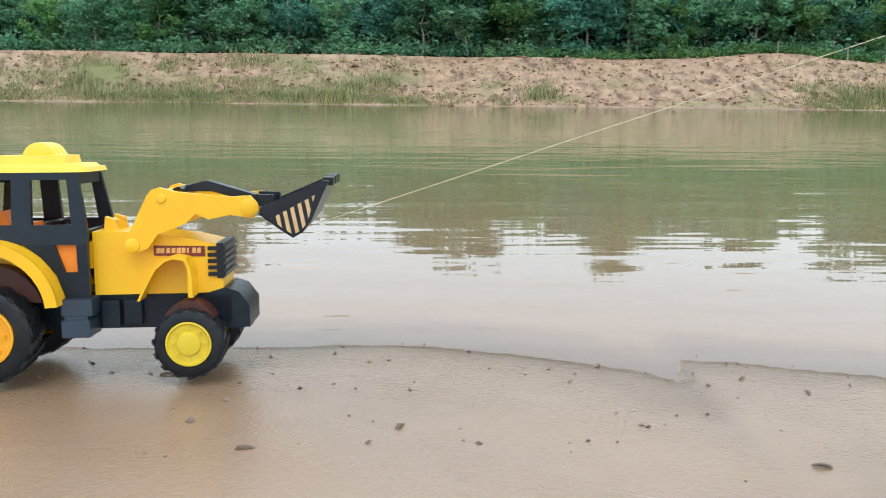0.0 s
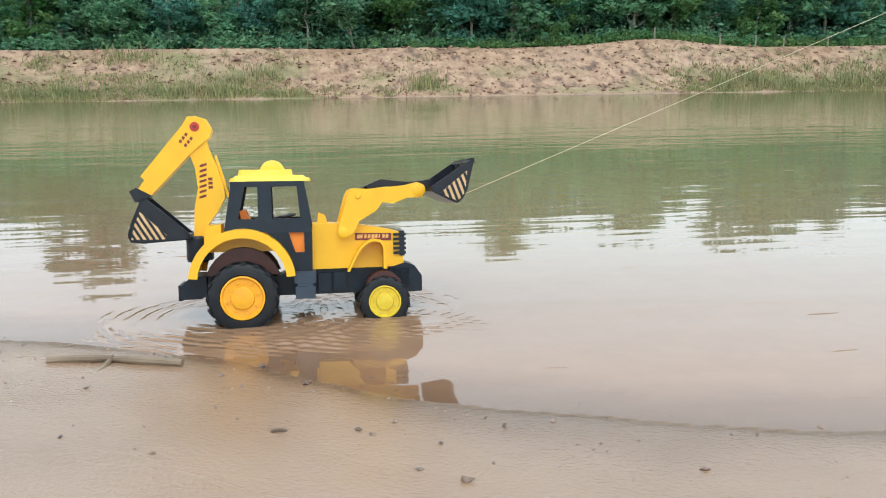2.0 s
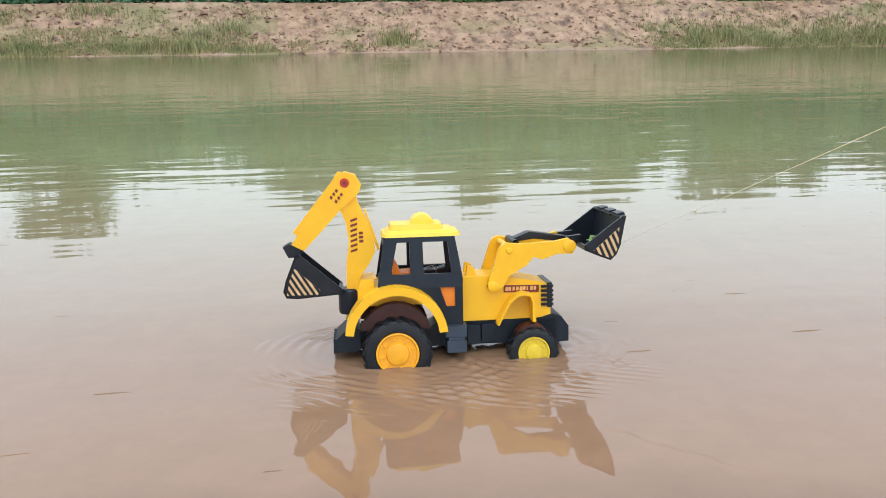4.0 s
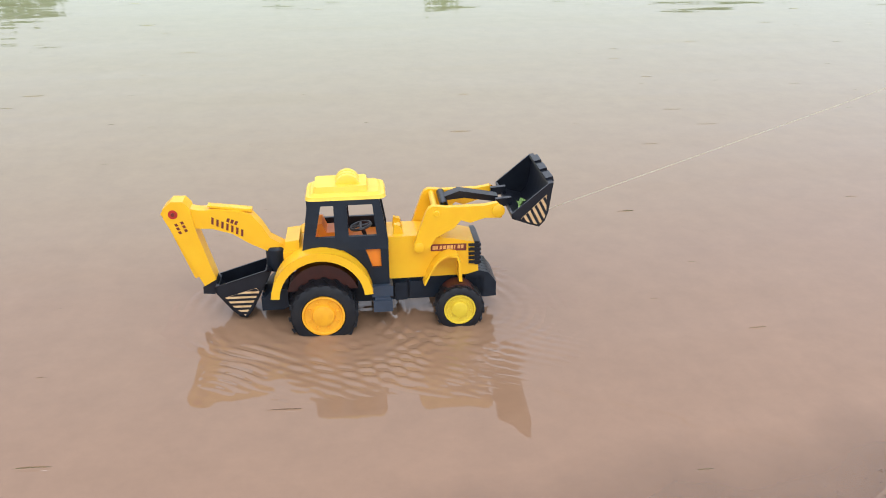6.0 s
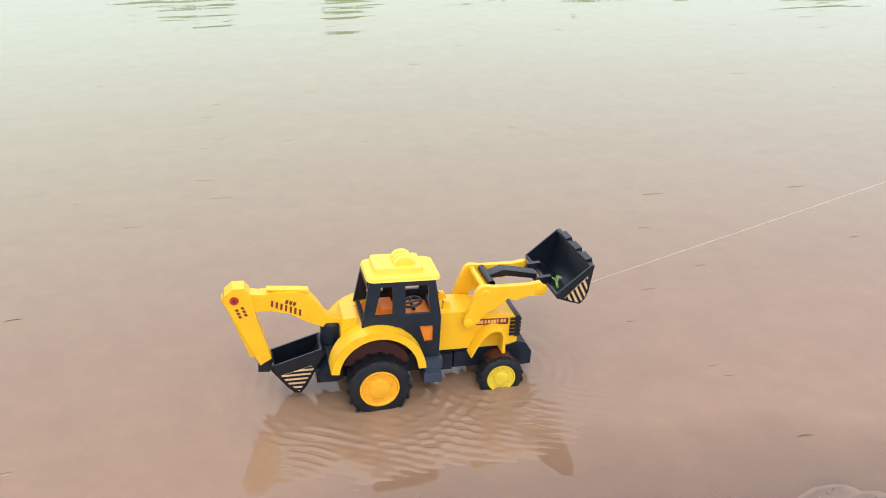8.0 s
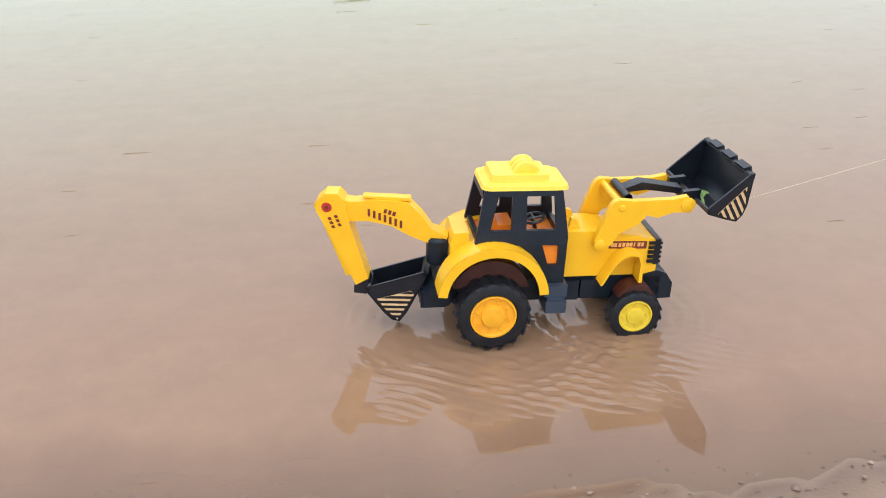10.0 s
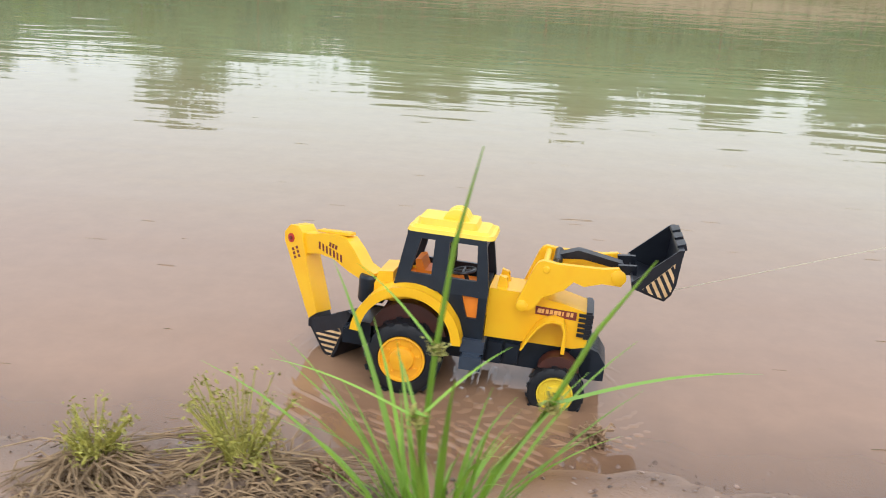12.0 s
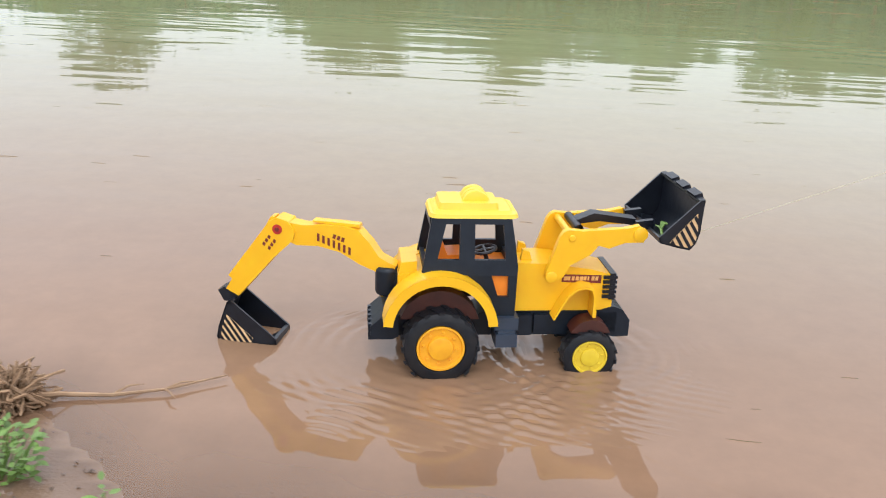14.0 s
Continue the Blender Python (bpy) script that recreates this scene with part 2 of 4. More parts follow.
    slant.inputs["Scale"].default_value, slant.inputs["Rotation"].default_value = (2.4, 8.5, 1), (0, 0, radians(11))
    wind.inputs["Scale"].default_value, wind.inputs["Detail"].default_value = 1.0, 1.5
    patch.inputs["Scale"].default_value, patch.inputs["Detail"].default_value = 0.55, 2
    lull.inputs["From Min"].default_value, lull.inputs["From Max"].default_value, lull.inputs["To Max"].default_value = 0.44, 0.58, 1.0
    b4.inputs["Distance"].default_value = 0.0030
    l.new(at.outputs["Object"], slant.inputs["Vector"])
    l.new(slant.outputs["Vector"], wind.inputs["Vector"])
    l.new(at.outputs["Object"], patch.inputs["Vector"])
    l.new(patch.outputs["Fac"], lull.inputs["Value"])
    # the wind reaches the open river, not the shallows in the lee of the beach
    lee, gust = n.new("ShaderNodeMapRange"), n.new("ShaderNodeMath")
    lee.inputs["From Min"].default_value, lee.inputs["From Max"].default_value, lee.inputs["To Min"].default_value = 0.09, 0.30, 0.12
    gust.operation = "MULTIPLY"
    l.new(depth.outputs["Fac"], lee.inputs["Value"])
    l.new(lee.outputs["Result"], gust.inputs[0])
    l.new(lull.outputs["Result"], gust.inputs[1])
    l.new(gust.outputs["Value"], b4.inputs["Strength"])
    l.new(wind.outputs["Fac"], b4.inputs["Height"])
    l.new(b3.outputs["Normal"], b4.inputs["Normal"])
    for k in (shine, fresnel):
        l.new(b4.outputs["Normal"], k.inputs["Normal"])
    clear = n.new("ShaderNodeMapRange")
    clear.inputs["From Min"].default_value, clear.inputs["From Max"].default_value = 0.0, 0.013
    clear.inputs["To Min"].default_value, clear.inputs["To Max"].default_value = 0.45, 1.0
    l.new(depth.outputs["Fac"], clear.inputs["Value"])
    l.new(clear.outputs["Result"], haze.inputs["Fac"])
    return m


sand = sand_material()
water_look = water_material()


# ---- mesh helpers ----
def part(name, bm, mat, parent=None, label="", bevel=0.0, smooth=True, at=None):
    """Links a bmesh as one mesh object, under a thing or a part."""
    if bevel:
        edges = [e for e in bm.edges if len(e.link_faces) == 2 and e.calc_face_angle(0) > 0.5]
        bmesh.ops.bevel(bm, geom=edges, offset=bevel, segments=2, profile=0.6, affect="EDGES", clamp_overlap=True)
    bmesh.ops.recalc_face_normals(bm, faces=bm.faces)
    me = bpy.data.meshes.new(name)
    bm.to_mesh(me)
    bm.free()
    me.materials.append(mat)
    if smooth:
        for f in me.polygons:
            f.use_smooth = True
        me.set_sharp_from_angle(angle=radians(38))
    ob = new(name, me)
    if parent:
        ob.parent = parent
    if at is not None:
        ob.matrix_basis = at
    return tagged(ob, label)


def prism(bm, pts, y0, y1):
    """A side outline (x, z) given thickness from y0 to y1."""
    a = [bm.verts.new((x, y0, z)) for x, z in pts]
    b = [bm.verts.new((x, y1, z)) for x, z in pts]
    bm.faces.new(a)
    bm.faces.new(b[::-1])
    for i in range(len(pts)):
        j = (i + 1) % len(pts)
        bm.faces.new((a[j], a[i], b[i], b[j]))


def box(bm, x0, x1, y0, y1, z0, z1):
    prism(bm, [(x0, z0), (x1, z0), (x1, z1), (x0, z1)], y0, y1)


def strip(bm, outer, inner, y0, y1):
    """A curved band between two open outlines of equal count (x, z), as a solid."""
    rows = [[bm.verts.new((x, y, z)) for x, z in line] for line, y in ((outer, y0), (inner, y0), (inner, y1), (outer, y1))]
    for i in range(len(outer) - 1):
        for k in range(4):
            a, b = rows[k], rows[(k + 1) % 4]
            bm.faces.new((a[i], a[i + 1], b[i + 1], b[i]))
    for i in (0, -1):
        bm.faces.new([r[i] for r in rows])


def lathe(bm, profile, seg=32, centre=(0, 0, 0)):
    """Turns a profile of (radius, y) about the y axis."""
    rings = []
    for r, y in profile:
        rings.append([bm.verts.new((centre[0] + r * math.cos(2 * math.pi * i / seg), centre[1] + y, centre[2] + r * math.sin(2 * math.pi * i / seg)))
                      for i in range(seg)] if r > 1e-6 else [bm.verts.new((centre[0], centre[1] + y, centre[2]))])
    for a, b in zip(rings, rings[1:]):
        for i in range(seg):
            j = (i + 1) % seg
            q = [a[i % len(a)], a[j % len(a)], b[j % len(b)], b[i % len(b)]]
            q = list(dict.fromkeys(q))
            if len(q) > 2:
                bm.faces.new(q)


def tube(bm, pts, radii, seg=8):
    """A round limb along points, with closed ends."""
    pts = [Vector([float(c) for c in p]) for p in pts]
    rings = []
    for i, p in enumerate(pts):
        d = (pts[min(i + 1, len(pts) - 1)] - pts[max(i - 1, 0)]).normalized()
        u = d.orthogonal().normalized() if abs(d.z) > 0.9 else d.cross(Vector((0, 0, 1))).normalized()
        w = d.cross(u)
        r = float(radii[i] if len(radii) > 1 else radii[0])
        rings.append([bm.verts.new(p + r * (math.cos(2 * math.pi * k / seg) * u + math.sin(2 * math.pi * k / seg) * w)) for k in range(seg)])
    for a, b in zip(rings, rings[1:]):
        for k in range(seg):
            bm.faces.new((a[k], a[(k + 1) % seg], b[(k + 1) % seg], b[k]))
    bm.faces.new(rings[0][::-1])
    bm.faces.new(rings[-1])


def mesh_object(name, verts, faces, mat, parent=None, smooth=False):
    me = bpy.data.meshes.new(name)
    me.from_pydata(verts, [], faces)
    me.materials.append(mat)
    if smooth:
        for f in me.polygons:
            f.use_smooth = True
    ob = new(name, me)
    if parent:
        ob.parent = parent
    return ob


def leaf_cards(rng, centres, size, flat=0.5):
    """Many small pointed leaves at the centres, turned at random: vertices and faces."""
    n = len(centres)
    a = rng.normal(size=(n, 3))
    a[:, 2] *= flat
    a /= np.linalg.norm(a, axis=1)[:, None]
    b = np.cross(a, rng.normal(size=(n, 3)))
    b /= np.linalg.norm(b, axis=1)[:, None]
    s = size * rng.uniform(0.55, 1.4, size=(n, 1))
    fold = np.cross(a, b) * s * 0.15
    v = np.stack([centres - a * s, centres + b * s * 0.45 + fold, centres + a * s, centres - b * s * 0.45 + fold], 1).reshape(-1, 3)
    f = [(4 * i, 4 * i + 1, 4 * i + 2, 4 * i + 3) for i in range(n)]
    return v.tolist(), f


# ---- ground and river ----
SHORE = [(-30, 1.5), (-3, 0.55), (-1.5, 0.33), (-0.9, 0.275), (-0.714, 0.268), (-0.6, 0.277), (-0.525, 0.274), (-0.387, 0.232), (-0.3, 0.19), (-0.245, 0.155), (-0.215, 0.112), (-0.205, 0.118),
         (-0.185, 0.2), (-0.12, 0.187), (-0.03, 0.152), (0.045, 0.118), (0.187, 0.042), (0.275, -0.015), (0.347, -0.09), (0.43, -0.16), (0.526, -0.215), (0.6, -0.25), (0.72, -0.30), (0.84, -0.345), (0.95, -0.375),
         (1.3, -0.42), (1.8, -0.47), (2.4, -0.52), (3.2, -0.44), (3.6, -0.36), (4.0, -0.33), (4.4, -0.36), (4.9, -0.42), (5.5, -0.50), (5.9, -0.49), (6.2, -0.46), (6.5, -0.455), (6.7, -0.45),
         (6.85, -0.46), (7.05, -0.48), (7.2, -0.50), (7.35, -0.62), (8.5, -0.75), (12, -0.9), (40, -3)]
FAR = 28.3


def height(x, y):
    """Ground height over the water level: near beach, river bed and far bank."""
    ys = np.interp(x, [k[0] for k in SHORE], [k[1] for k in SHORE])
    calm = 0.2 if x < 1 else 1.0
    ys = ys + calm * (0.012 * math.sin(x * 23) + 0.008 * math.sin(x * 51 + 1))
    d = ys - y
    n1 = noise.noise((x * 2.3, y * 2.3, 0)) * 0.006 + noise.noise((x * 9, y * 9, 3)) * 0.0015
    if y < 10:
        if d > 0:
            return min(0.042 * d + 0.003 * (1 - math.exp(-d * 160)), 0.5 + 0.01 * d) + n1 * min(1, d * 8)
        return max(-0.075 * min(-d, 0.35) - 0.12 * max(-d - 0.35, 0), -0.9) + n1 * min(1, -d * 4)
    e = y - FAR - 0.35 * noise.noise((x * 0.22, 5, 0)) - 0.12 * noise.noise((x * 0.9, 9, 0))
    if e < 0:
        return max(0.14 * e, -0.9)
    top = 1.74 + 0.06 * noise.noise((x * 0.3, 2, 0)) + 0.28 * math.exp(-((x - 14) / 2.4) ** 2)
    prof = float(np.interp(e, [0, 0.25, 1.1, 2.0, 2.7, 3.2, 3.35, 6, 200], [0, 0.05, 0.32, 0.85, 1.25, 1.5, 1.62, 1.66, 1.9])) / 1.62 * top
    rough = min(1, e * 2) * (1 if e < 2.6 else max(0.25, 1 - (e - 2.6)))
    return prof + rough * (0.08 * noise.noise((x * 1.3, y * 1.3, 0)) + 0.08 * noise.noise((x * 3.1, y * 3.1, 1)) + 0.06 * noise.noise((x * 7, y * 7, 2)))


def spaced(marks):
    """Coordinates between marks (start, step), ending at the last mark."""
    out = []
    for (a, s), (b, _) in zip(marks, marks[1:]):
        k = max(1, round((b - a) / s))
        out += [a + (b - a) * i / k for i in range(k)]
    return out + [marks[-1][0]]


def sheet(name, xs, ys, z_of, mat, values):
    """One graded sheet over the plan, with named values at its vertices."""
    z = [[z_of(x, y) for x in xs] for y in ys]
    v = [(x, y, z[j][i]) for j, y in enumerate(ys) for i, x in enumerate(xs)]
    nx = len(xs)
    f = [(j * nx + i, j * nx + i + 1, (j + 1) * nx + i + 1, (j + 1) * nx + i) for j in range(len(ys) - 1) for i in range(nx - 1)]
    ob = mesh_object(name, v, f, mat, smooth=True)
    for key, fn in values.items():
        layer = ob.data.attributes.new(key, "FLOAT", "POINT")
        layer.data.foreach_set("value", [fn(*p) for p in v])
    return ob


xs = spaced([(-400, 60), (-100, 10), (-30, 2), (-18, 0.2), (-2, 0.05), (-0.9, 0.016), (1.2, 0.032), (9, 0.2), (38, 2), (60, 10), (120, 60), (400, 1)])
ground = sheet("ground", xs, spaced([(-300, 60), (-60, 8), (-6, 0.6), (-1.4, 0.05), (-0.8, 0.017), (-0.4, 0.011), (0.35, 0.06), (1.2, 0.2), (2, 1.5), (26, 0.5), (27.8, 0.14), (32.4, 0.6), (40, 4), (64, 20), (500, 1)]), height, sand,
               {"wet": lambda x, y, z: min(1, max(0, 1.3 - z / 0.04)) if y < 12 else 0.3, "edge": lambda x, y, z: math.exp(-((z - 0.0025) / 0.003) ** 2) if y < 12 else 0.0,
                "bank": lambda x, y, z: min(1, max(0, (y - FAR + 0.3) * 2)),
                "moss": lambda x, y, z: min(1, max(0, 1.2 * noise.noise((x * 0.45, y * 1.1, 7)) + (0.55 if x < 1 or x > 14 else 0.05) - 0.3 * abs(y - FAR - 1.1))) if y > 20 else 0})
tagged(ground, "smooth pinkish-brown wet river sand, rising to a clodded clay bank", "ground", kind="structure")
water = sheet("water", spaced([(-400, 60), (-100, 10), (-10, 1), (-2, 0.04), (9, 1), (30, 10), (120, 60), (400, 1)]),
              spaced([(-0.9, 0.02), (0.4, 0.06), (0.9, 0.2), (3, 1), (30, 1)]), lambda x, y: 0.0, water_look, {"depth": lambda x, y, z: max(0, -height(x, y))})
tagged(water, "calm turbid brown and olive river water with fine ripples", "water", kind="structure")


# ---- the toy ----
def wheel(parent, r, width, hub_r, x, y, z, hub_mat, lugs):
    side = -1 if y < 0 else 1
    tyre = bmesh.new()
    w = width / 2
    lathe(tyre, [(hub_r, -w * 0.8), (hub_r * 1.05, -w), (r * 0.86, -w), (r * 0.95, -w * 0.85), (r * 0.955, w * 0.85), (r * 0.86, w), (hub_r * 1.05, w), (hub_r, w * 0.8)], 40)
    ob = part("wheel", tyre, rubber, parent, "black rubber tyre with chunky lugs")
    lug = bmesh.new()
    t, skew = r * 0.075, r * 0.09
    q = [lug.verts.new((rad, yy, o + k)) for rad in (r * 0.93, r) for yy, k in ((w * 0.05, -skew), (w * 0.99, skew)) for o in (-t, t)]
    for f in ((0, 1, 3, 2), (4, 6, 7, 5), (0, 4, 5, 1), (2, 3, 7, 6), (0, 2, 6, 4), (1, 5, 7, 3)):
        lug.faces.new([q[k] for k in f])
    first = part("tread_lug", lug, rubber, ob)
    for i in range(1, 2 * lugs):
        one = new("tread_lug", first.data)
        one.parent = ob
        one.matrix_basis = Matrix.Rotation(math.pi * i / lugs, 4, "Y") @ Matrix.Rotation(math.pi * (i % 2), 4, "X")
    rim = bmesh.new()
    o = side * w
    lathe(rim, [(hub_r, o * 0.6), (hub_r, o * 0.98), (hub_r * 0.92, o * 1.0), (hub_r * 0.86, o * 0.82), (hub_r * 0.55, o * 0.80), (hub_r * 0.5, o * 1.02), (hub_r * 0.42, o * 1.06), (0, o * 1.06)], 32)
    part("rim", rim, hub_mat, ob, "yellow plastic wheel disc with raised centre")
    nuts = bmesh.new()
    for i in range(8):
        a = 2 * math.pi * i / 8
        lathe(nuts, [(hub_r * 0.07, o * 0.8), (hub_r * 0.06, o * 0.95), (0, o * 0.97)], 8, (hub_r * 0.7 * math.cos(a), 0, hub_r * 0.7 * math.sin(a)))
    part("wheel_nuts", nuts, hub_mat, ob)["kind"] = "stuff"
    return ob, (x, y, z)


def arc(cx, cz, r, a0, a1, n):
    return [(cx + r * math.cos(radians(a0 + (a1 - a0) * i / n)), cz + r * math.sin(radians(a0 + (a1 - a0) * i / n))) for i in range(n + 1)]


def turned(pts, pivot, degrees):
    """Outline points of the raised pose in the part's own space: the part's x axis lies at that angle."""
    c, s = math.cos(radians(degrees)), math.sin(radians(degrees))
    return [((x - pivot[0]) * c + (z - pivot[1]) * s, -(x - pivot[0]) * s + (z - pivot[1]) * c) for x, z in pts]


def scoop(bm, outline, mouth, half, wall):
    """A bucket: two cheek plates and a bent sheet along the outline; the mouth lies between the outline's ends."""
    cx, cz = sum(p[0] for p in outline) / len(outline), sum(p[1] for p in outline) / len(outline)
    inner = [(x + (cx - x) * wall, z + (cz - z) * wall) for x, z in outline]
    strip(bm, outline, inner, -half, half)
    for s in (-1, 1):
        prism(bm, outline, s * half, s * (half - 0.003))


def clipped(poly, axis, low, high):
    """The part of a convex outline whose distance along the axis lies between low and high."""
    for sign, lim in ((1, low), (-1, -high)):
        out = []
        for i in range(len(poly)):
            p, q = poly[i - 1], poly[i]
            dp, dq = (sign * (v[0] * axis[0] + v[1] * axis[1]) - lim for v in (p, q))
            if (dp < 0) != (dq < 0):
                k = dp / (dp - dq)
                out.append((p[0] + (q[0] - p[0]) * k, p[1] + (q[1] - p[1]) * k))
            if dq >= 0:
                out.append(q)
        poly = out
    return poly


def stripes(parent, outline, y, count, axis):
    """Hazard panel: a pale plate with parallel dark bars across it."""
    side = -1 if y < 0 else 1
    plate = bmesh.new()
    prism(plate, outline, y, y + side * 0.0008)
    panel = part("hazard_plate", plate, cream, parent, "worn cream hazard panel with black bars")
    spans = [p[0] * axis[0] + p[1] * axis[1] for p in outline]
    lo, hi = min(spans), max(spans)
    for i in range(count):
        cut = clipped(outline, axis, lo + (hi - lo) * (i + 0.1) / count, lo + (hi - lo) * (i + 0.6) / count)
        if len(cut) > 2:
            bar = bmesh.new()
            prism(bar, cut, y + side * 0.0008, y + side * 0.0014)
            part("hazard_bar", bar, black, parent)


toy = new("toy_backhoe_loader")
tagged(toy, "yellow and dark plastic toy backhoe loader wading in muddy water", "toy digger")
wheels = []
for s in (-1, 1):
    wheels.append(wheel(toy, 0.05, 0.034, 0.031, 0, s * 0.0605, 0.05, orange_hub, 16) + (0.05,))
    wheels.append(wheel(toy, 0.037, 0.028, 0.0235, 0.2, s * 0.050, 0.0362, hub_yellow, 15) + (0.037,))

bm = bmesh.new()
prism(bm, [(-0.06, 0.05), (-0.05, 0.046), (0.2277, 0.047), (0.2281, 0.0856), (0.07, 0.0856), (0.05, 0.075), (-0.05, 0.078)], -0.026, 0.026)
part("chassis", bm, slate, toy, "dark slate plastic chassis", 0.002)
for r, x, z in ((0.007, 0, 0.05), (0.006, 0.2, 0.0362)):
    bm = bmesh.new()
    lathe(bm, [(r, -0.055 if x < 0.1 else -0.045), (r, 0.055 if x < 0.1 else 0.045)], 12, (x, 0, z))
    part("axle", bm, black, toy)
bm = bmesh.new()
prism(bm, [(-0.089, 0.046), (-0.0889, 0.064), (-0.073, 0.0785), (-0.052, 0.0785), (-0.052, 0.05), (-0.06, 0.046)], -0.038, 0.038)
for i in range(5):
    box(bm, -0.0915, -0.085, -0.034 + 0.015 * i, -0.028 + 0.015 * i, 0.044, 0.066)
part("rear_bumper", bm, slate, toy, "dark ribbed rear bumper", 0.0012)
bm = bmesh.new()
box(bm, 0.212, 0.24, -0.033, 0.033, 0.052, 0.082)
bumper = part("front_bumper", bm, slate, toy, "dark ribbed front bumper", 0.0012)
for i in range(6):
    bm = bmesh.new()
    y = -0.033 + 0.0112 * i
    prism(bm, [(0.214, 0.05), (0.214, 0.084), (0.234, 0.09), (0.248, 0.085), (0.2587, 0.07), (0.2587, 0.047), (0.24, 0.046)], y, y + 0.0102)
    part("bumper_rib", bm, slate, bumper, "", 0.0012)
for s in (-1, 1):
    bm = bmesh.new()
    box(bm, 0.0715, 0.1025, s * 0.026, s * 0.056, 0.066, 0.083)
    box(bm, 0.073, 0.101, s * 0.026, s * 0.062, 0.0445, 0.062)
    box(bm, 0.0755, 0.0985, s * 0.026, s * 0.059, 0.062, 0.066)
    part("step", bm, navy, toy, "dark plastic cab step, bluish reflected sheen put into its colour", 0.001)
    bm = bmesh.new()
    box(bm, 0.106, 0.124, s * 0.026, s * 0.036, 0.05, 0.078)
    box(bm, 0.128, 0.146, s * 0.026, s * 0.033, 0.052, 0.078)
    part("side_box", bm, slate, toy, "", 0.001)
    bm = bmesh.new()
    prism(bm, arc(0.2, 0.052, 0.028, 20, 160, 8), s * 0.03, s * 0.056)
    part("wheel_well", bm, red_brown, toy, "red-brown inner wheel guard, arch shadow put into its colour")
    bm = bmesh.new()
    prism(bm, arc(0, 0.066, 0.053, 15, 165, 10), s * 0.028, s * 0.050)
    part("wheel_well", bm, red_brown, toy, "red-brown inner wheel guard, arch shadow put into its colour")

bm = bmesh.new()
prism(bm, [(0.0985, 0.0835), (0.2113, 0.0843), (0.2317, 0.0865), (0.2315, 0.1343), (0.1965, 0.1425), (0.1433, 0.1497), (0.0985, 0.1503)], -0.0315, 0.0315)
part("bonnet", bm, yellow, toy, "glossy orange-yellow bonnet", 0.0035)
bm = bmesh.new()
box(bm, 0.226, 0.2335, -0.0335, 0.0335, 0.1, 0.137)
for i in range(5):
    box(bm, 0.217, 0.2355, -0.0345, 0.0345, 0.1025 + 0.0068 * i, 0.1065 + 0.0068 * i)
part("grille", bm, black, toy, "black louvred radiator grille", 0.0008)
for s in (-1, 1):
    bm = bmesh.new()
    out = [(0.148, 0.0803), (0.1575, 0.1), (0.166, 0.115), (0.176, 0.1235), (0.1863, 0.1268), (0.1985, 0.1245), (0.2035, 0.112), (0.205, 0.0835)]
    inn = [(0.1505, 0.0803), (0.16, 0.099), (0.168, 0.1125), (0.177, 0.1205), (0.1863, 0.1235), (0.1965, 0.1215), (0.2, 0.112), (0.2, 0.0835)]
    strip(bm, out, inn, s * 0.032, s * 0.056)
    part("front_mudguard", bm, yellow, toy, "", 0.0008)
    bm = bmesh.new()
    prism(bm, [(0.161, 0.1245), (0.214, 0.1231), (0.2141, 0.134), (0.1611, 0.1352)], s * 0.0317, s * 0.0324)
    badge = part("bonnet_badge", bm, dark_red, toy, "dark red name strip with worn gold lettering bars")
    bm = bmesh.new()
    for i, w in enumerate((0.005, 0.003, 0.0036, 0.004, 0.0045, 0.0036, 0.002, 0.004, 0.0036)):
        x = 0.1635 + i * 0.0053
        prism(bm, [(x, 0.127), (x + w, 0.127), (x + w + 0.0004, 0.1325), (x + 0.0004, 0.1325)], s * 0.0324, s * 0.0329)
    part("lettering_bars", bm, label_gold, badge)
    bm = bmesh.new()
    lathe(bm, [(0.005, 0), (0.005, 0.008), (0, 0.009)], 12, (0.115, s * 0.014, 0.158))
    prism(bm, [(0.107, 0.150), (0.122, 0.150), (0.118, 0.162), (0.109, 0.165)], s * 0.012, s * 0.020)
    part("filler_cap", bm, yellow, toy, "", 0.001)

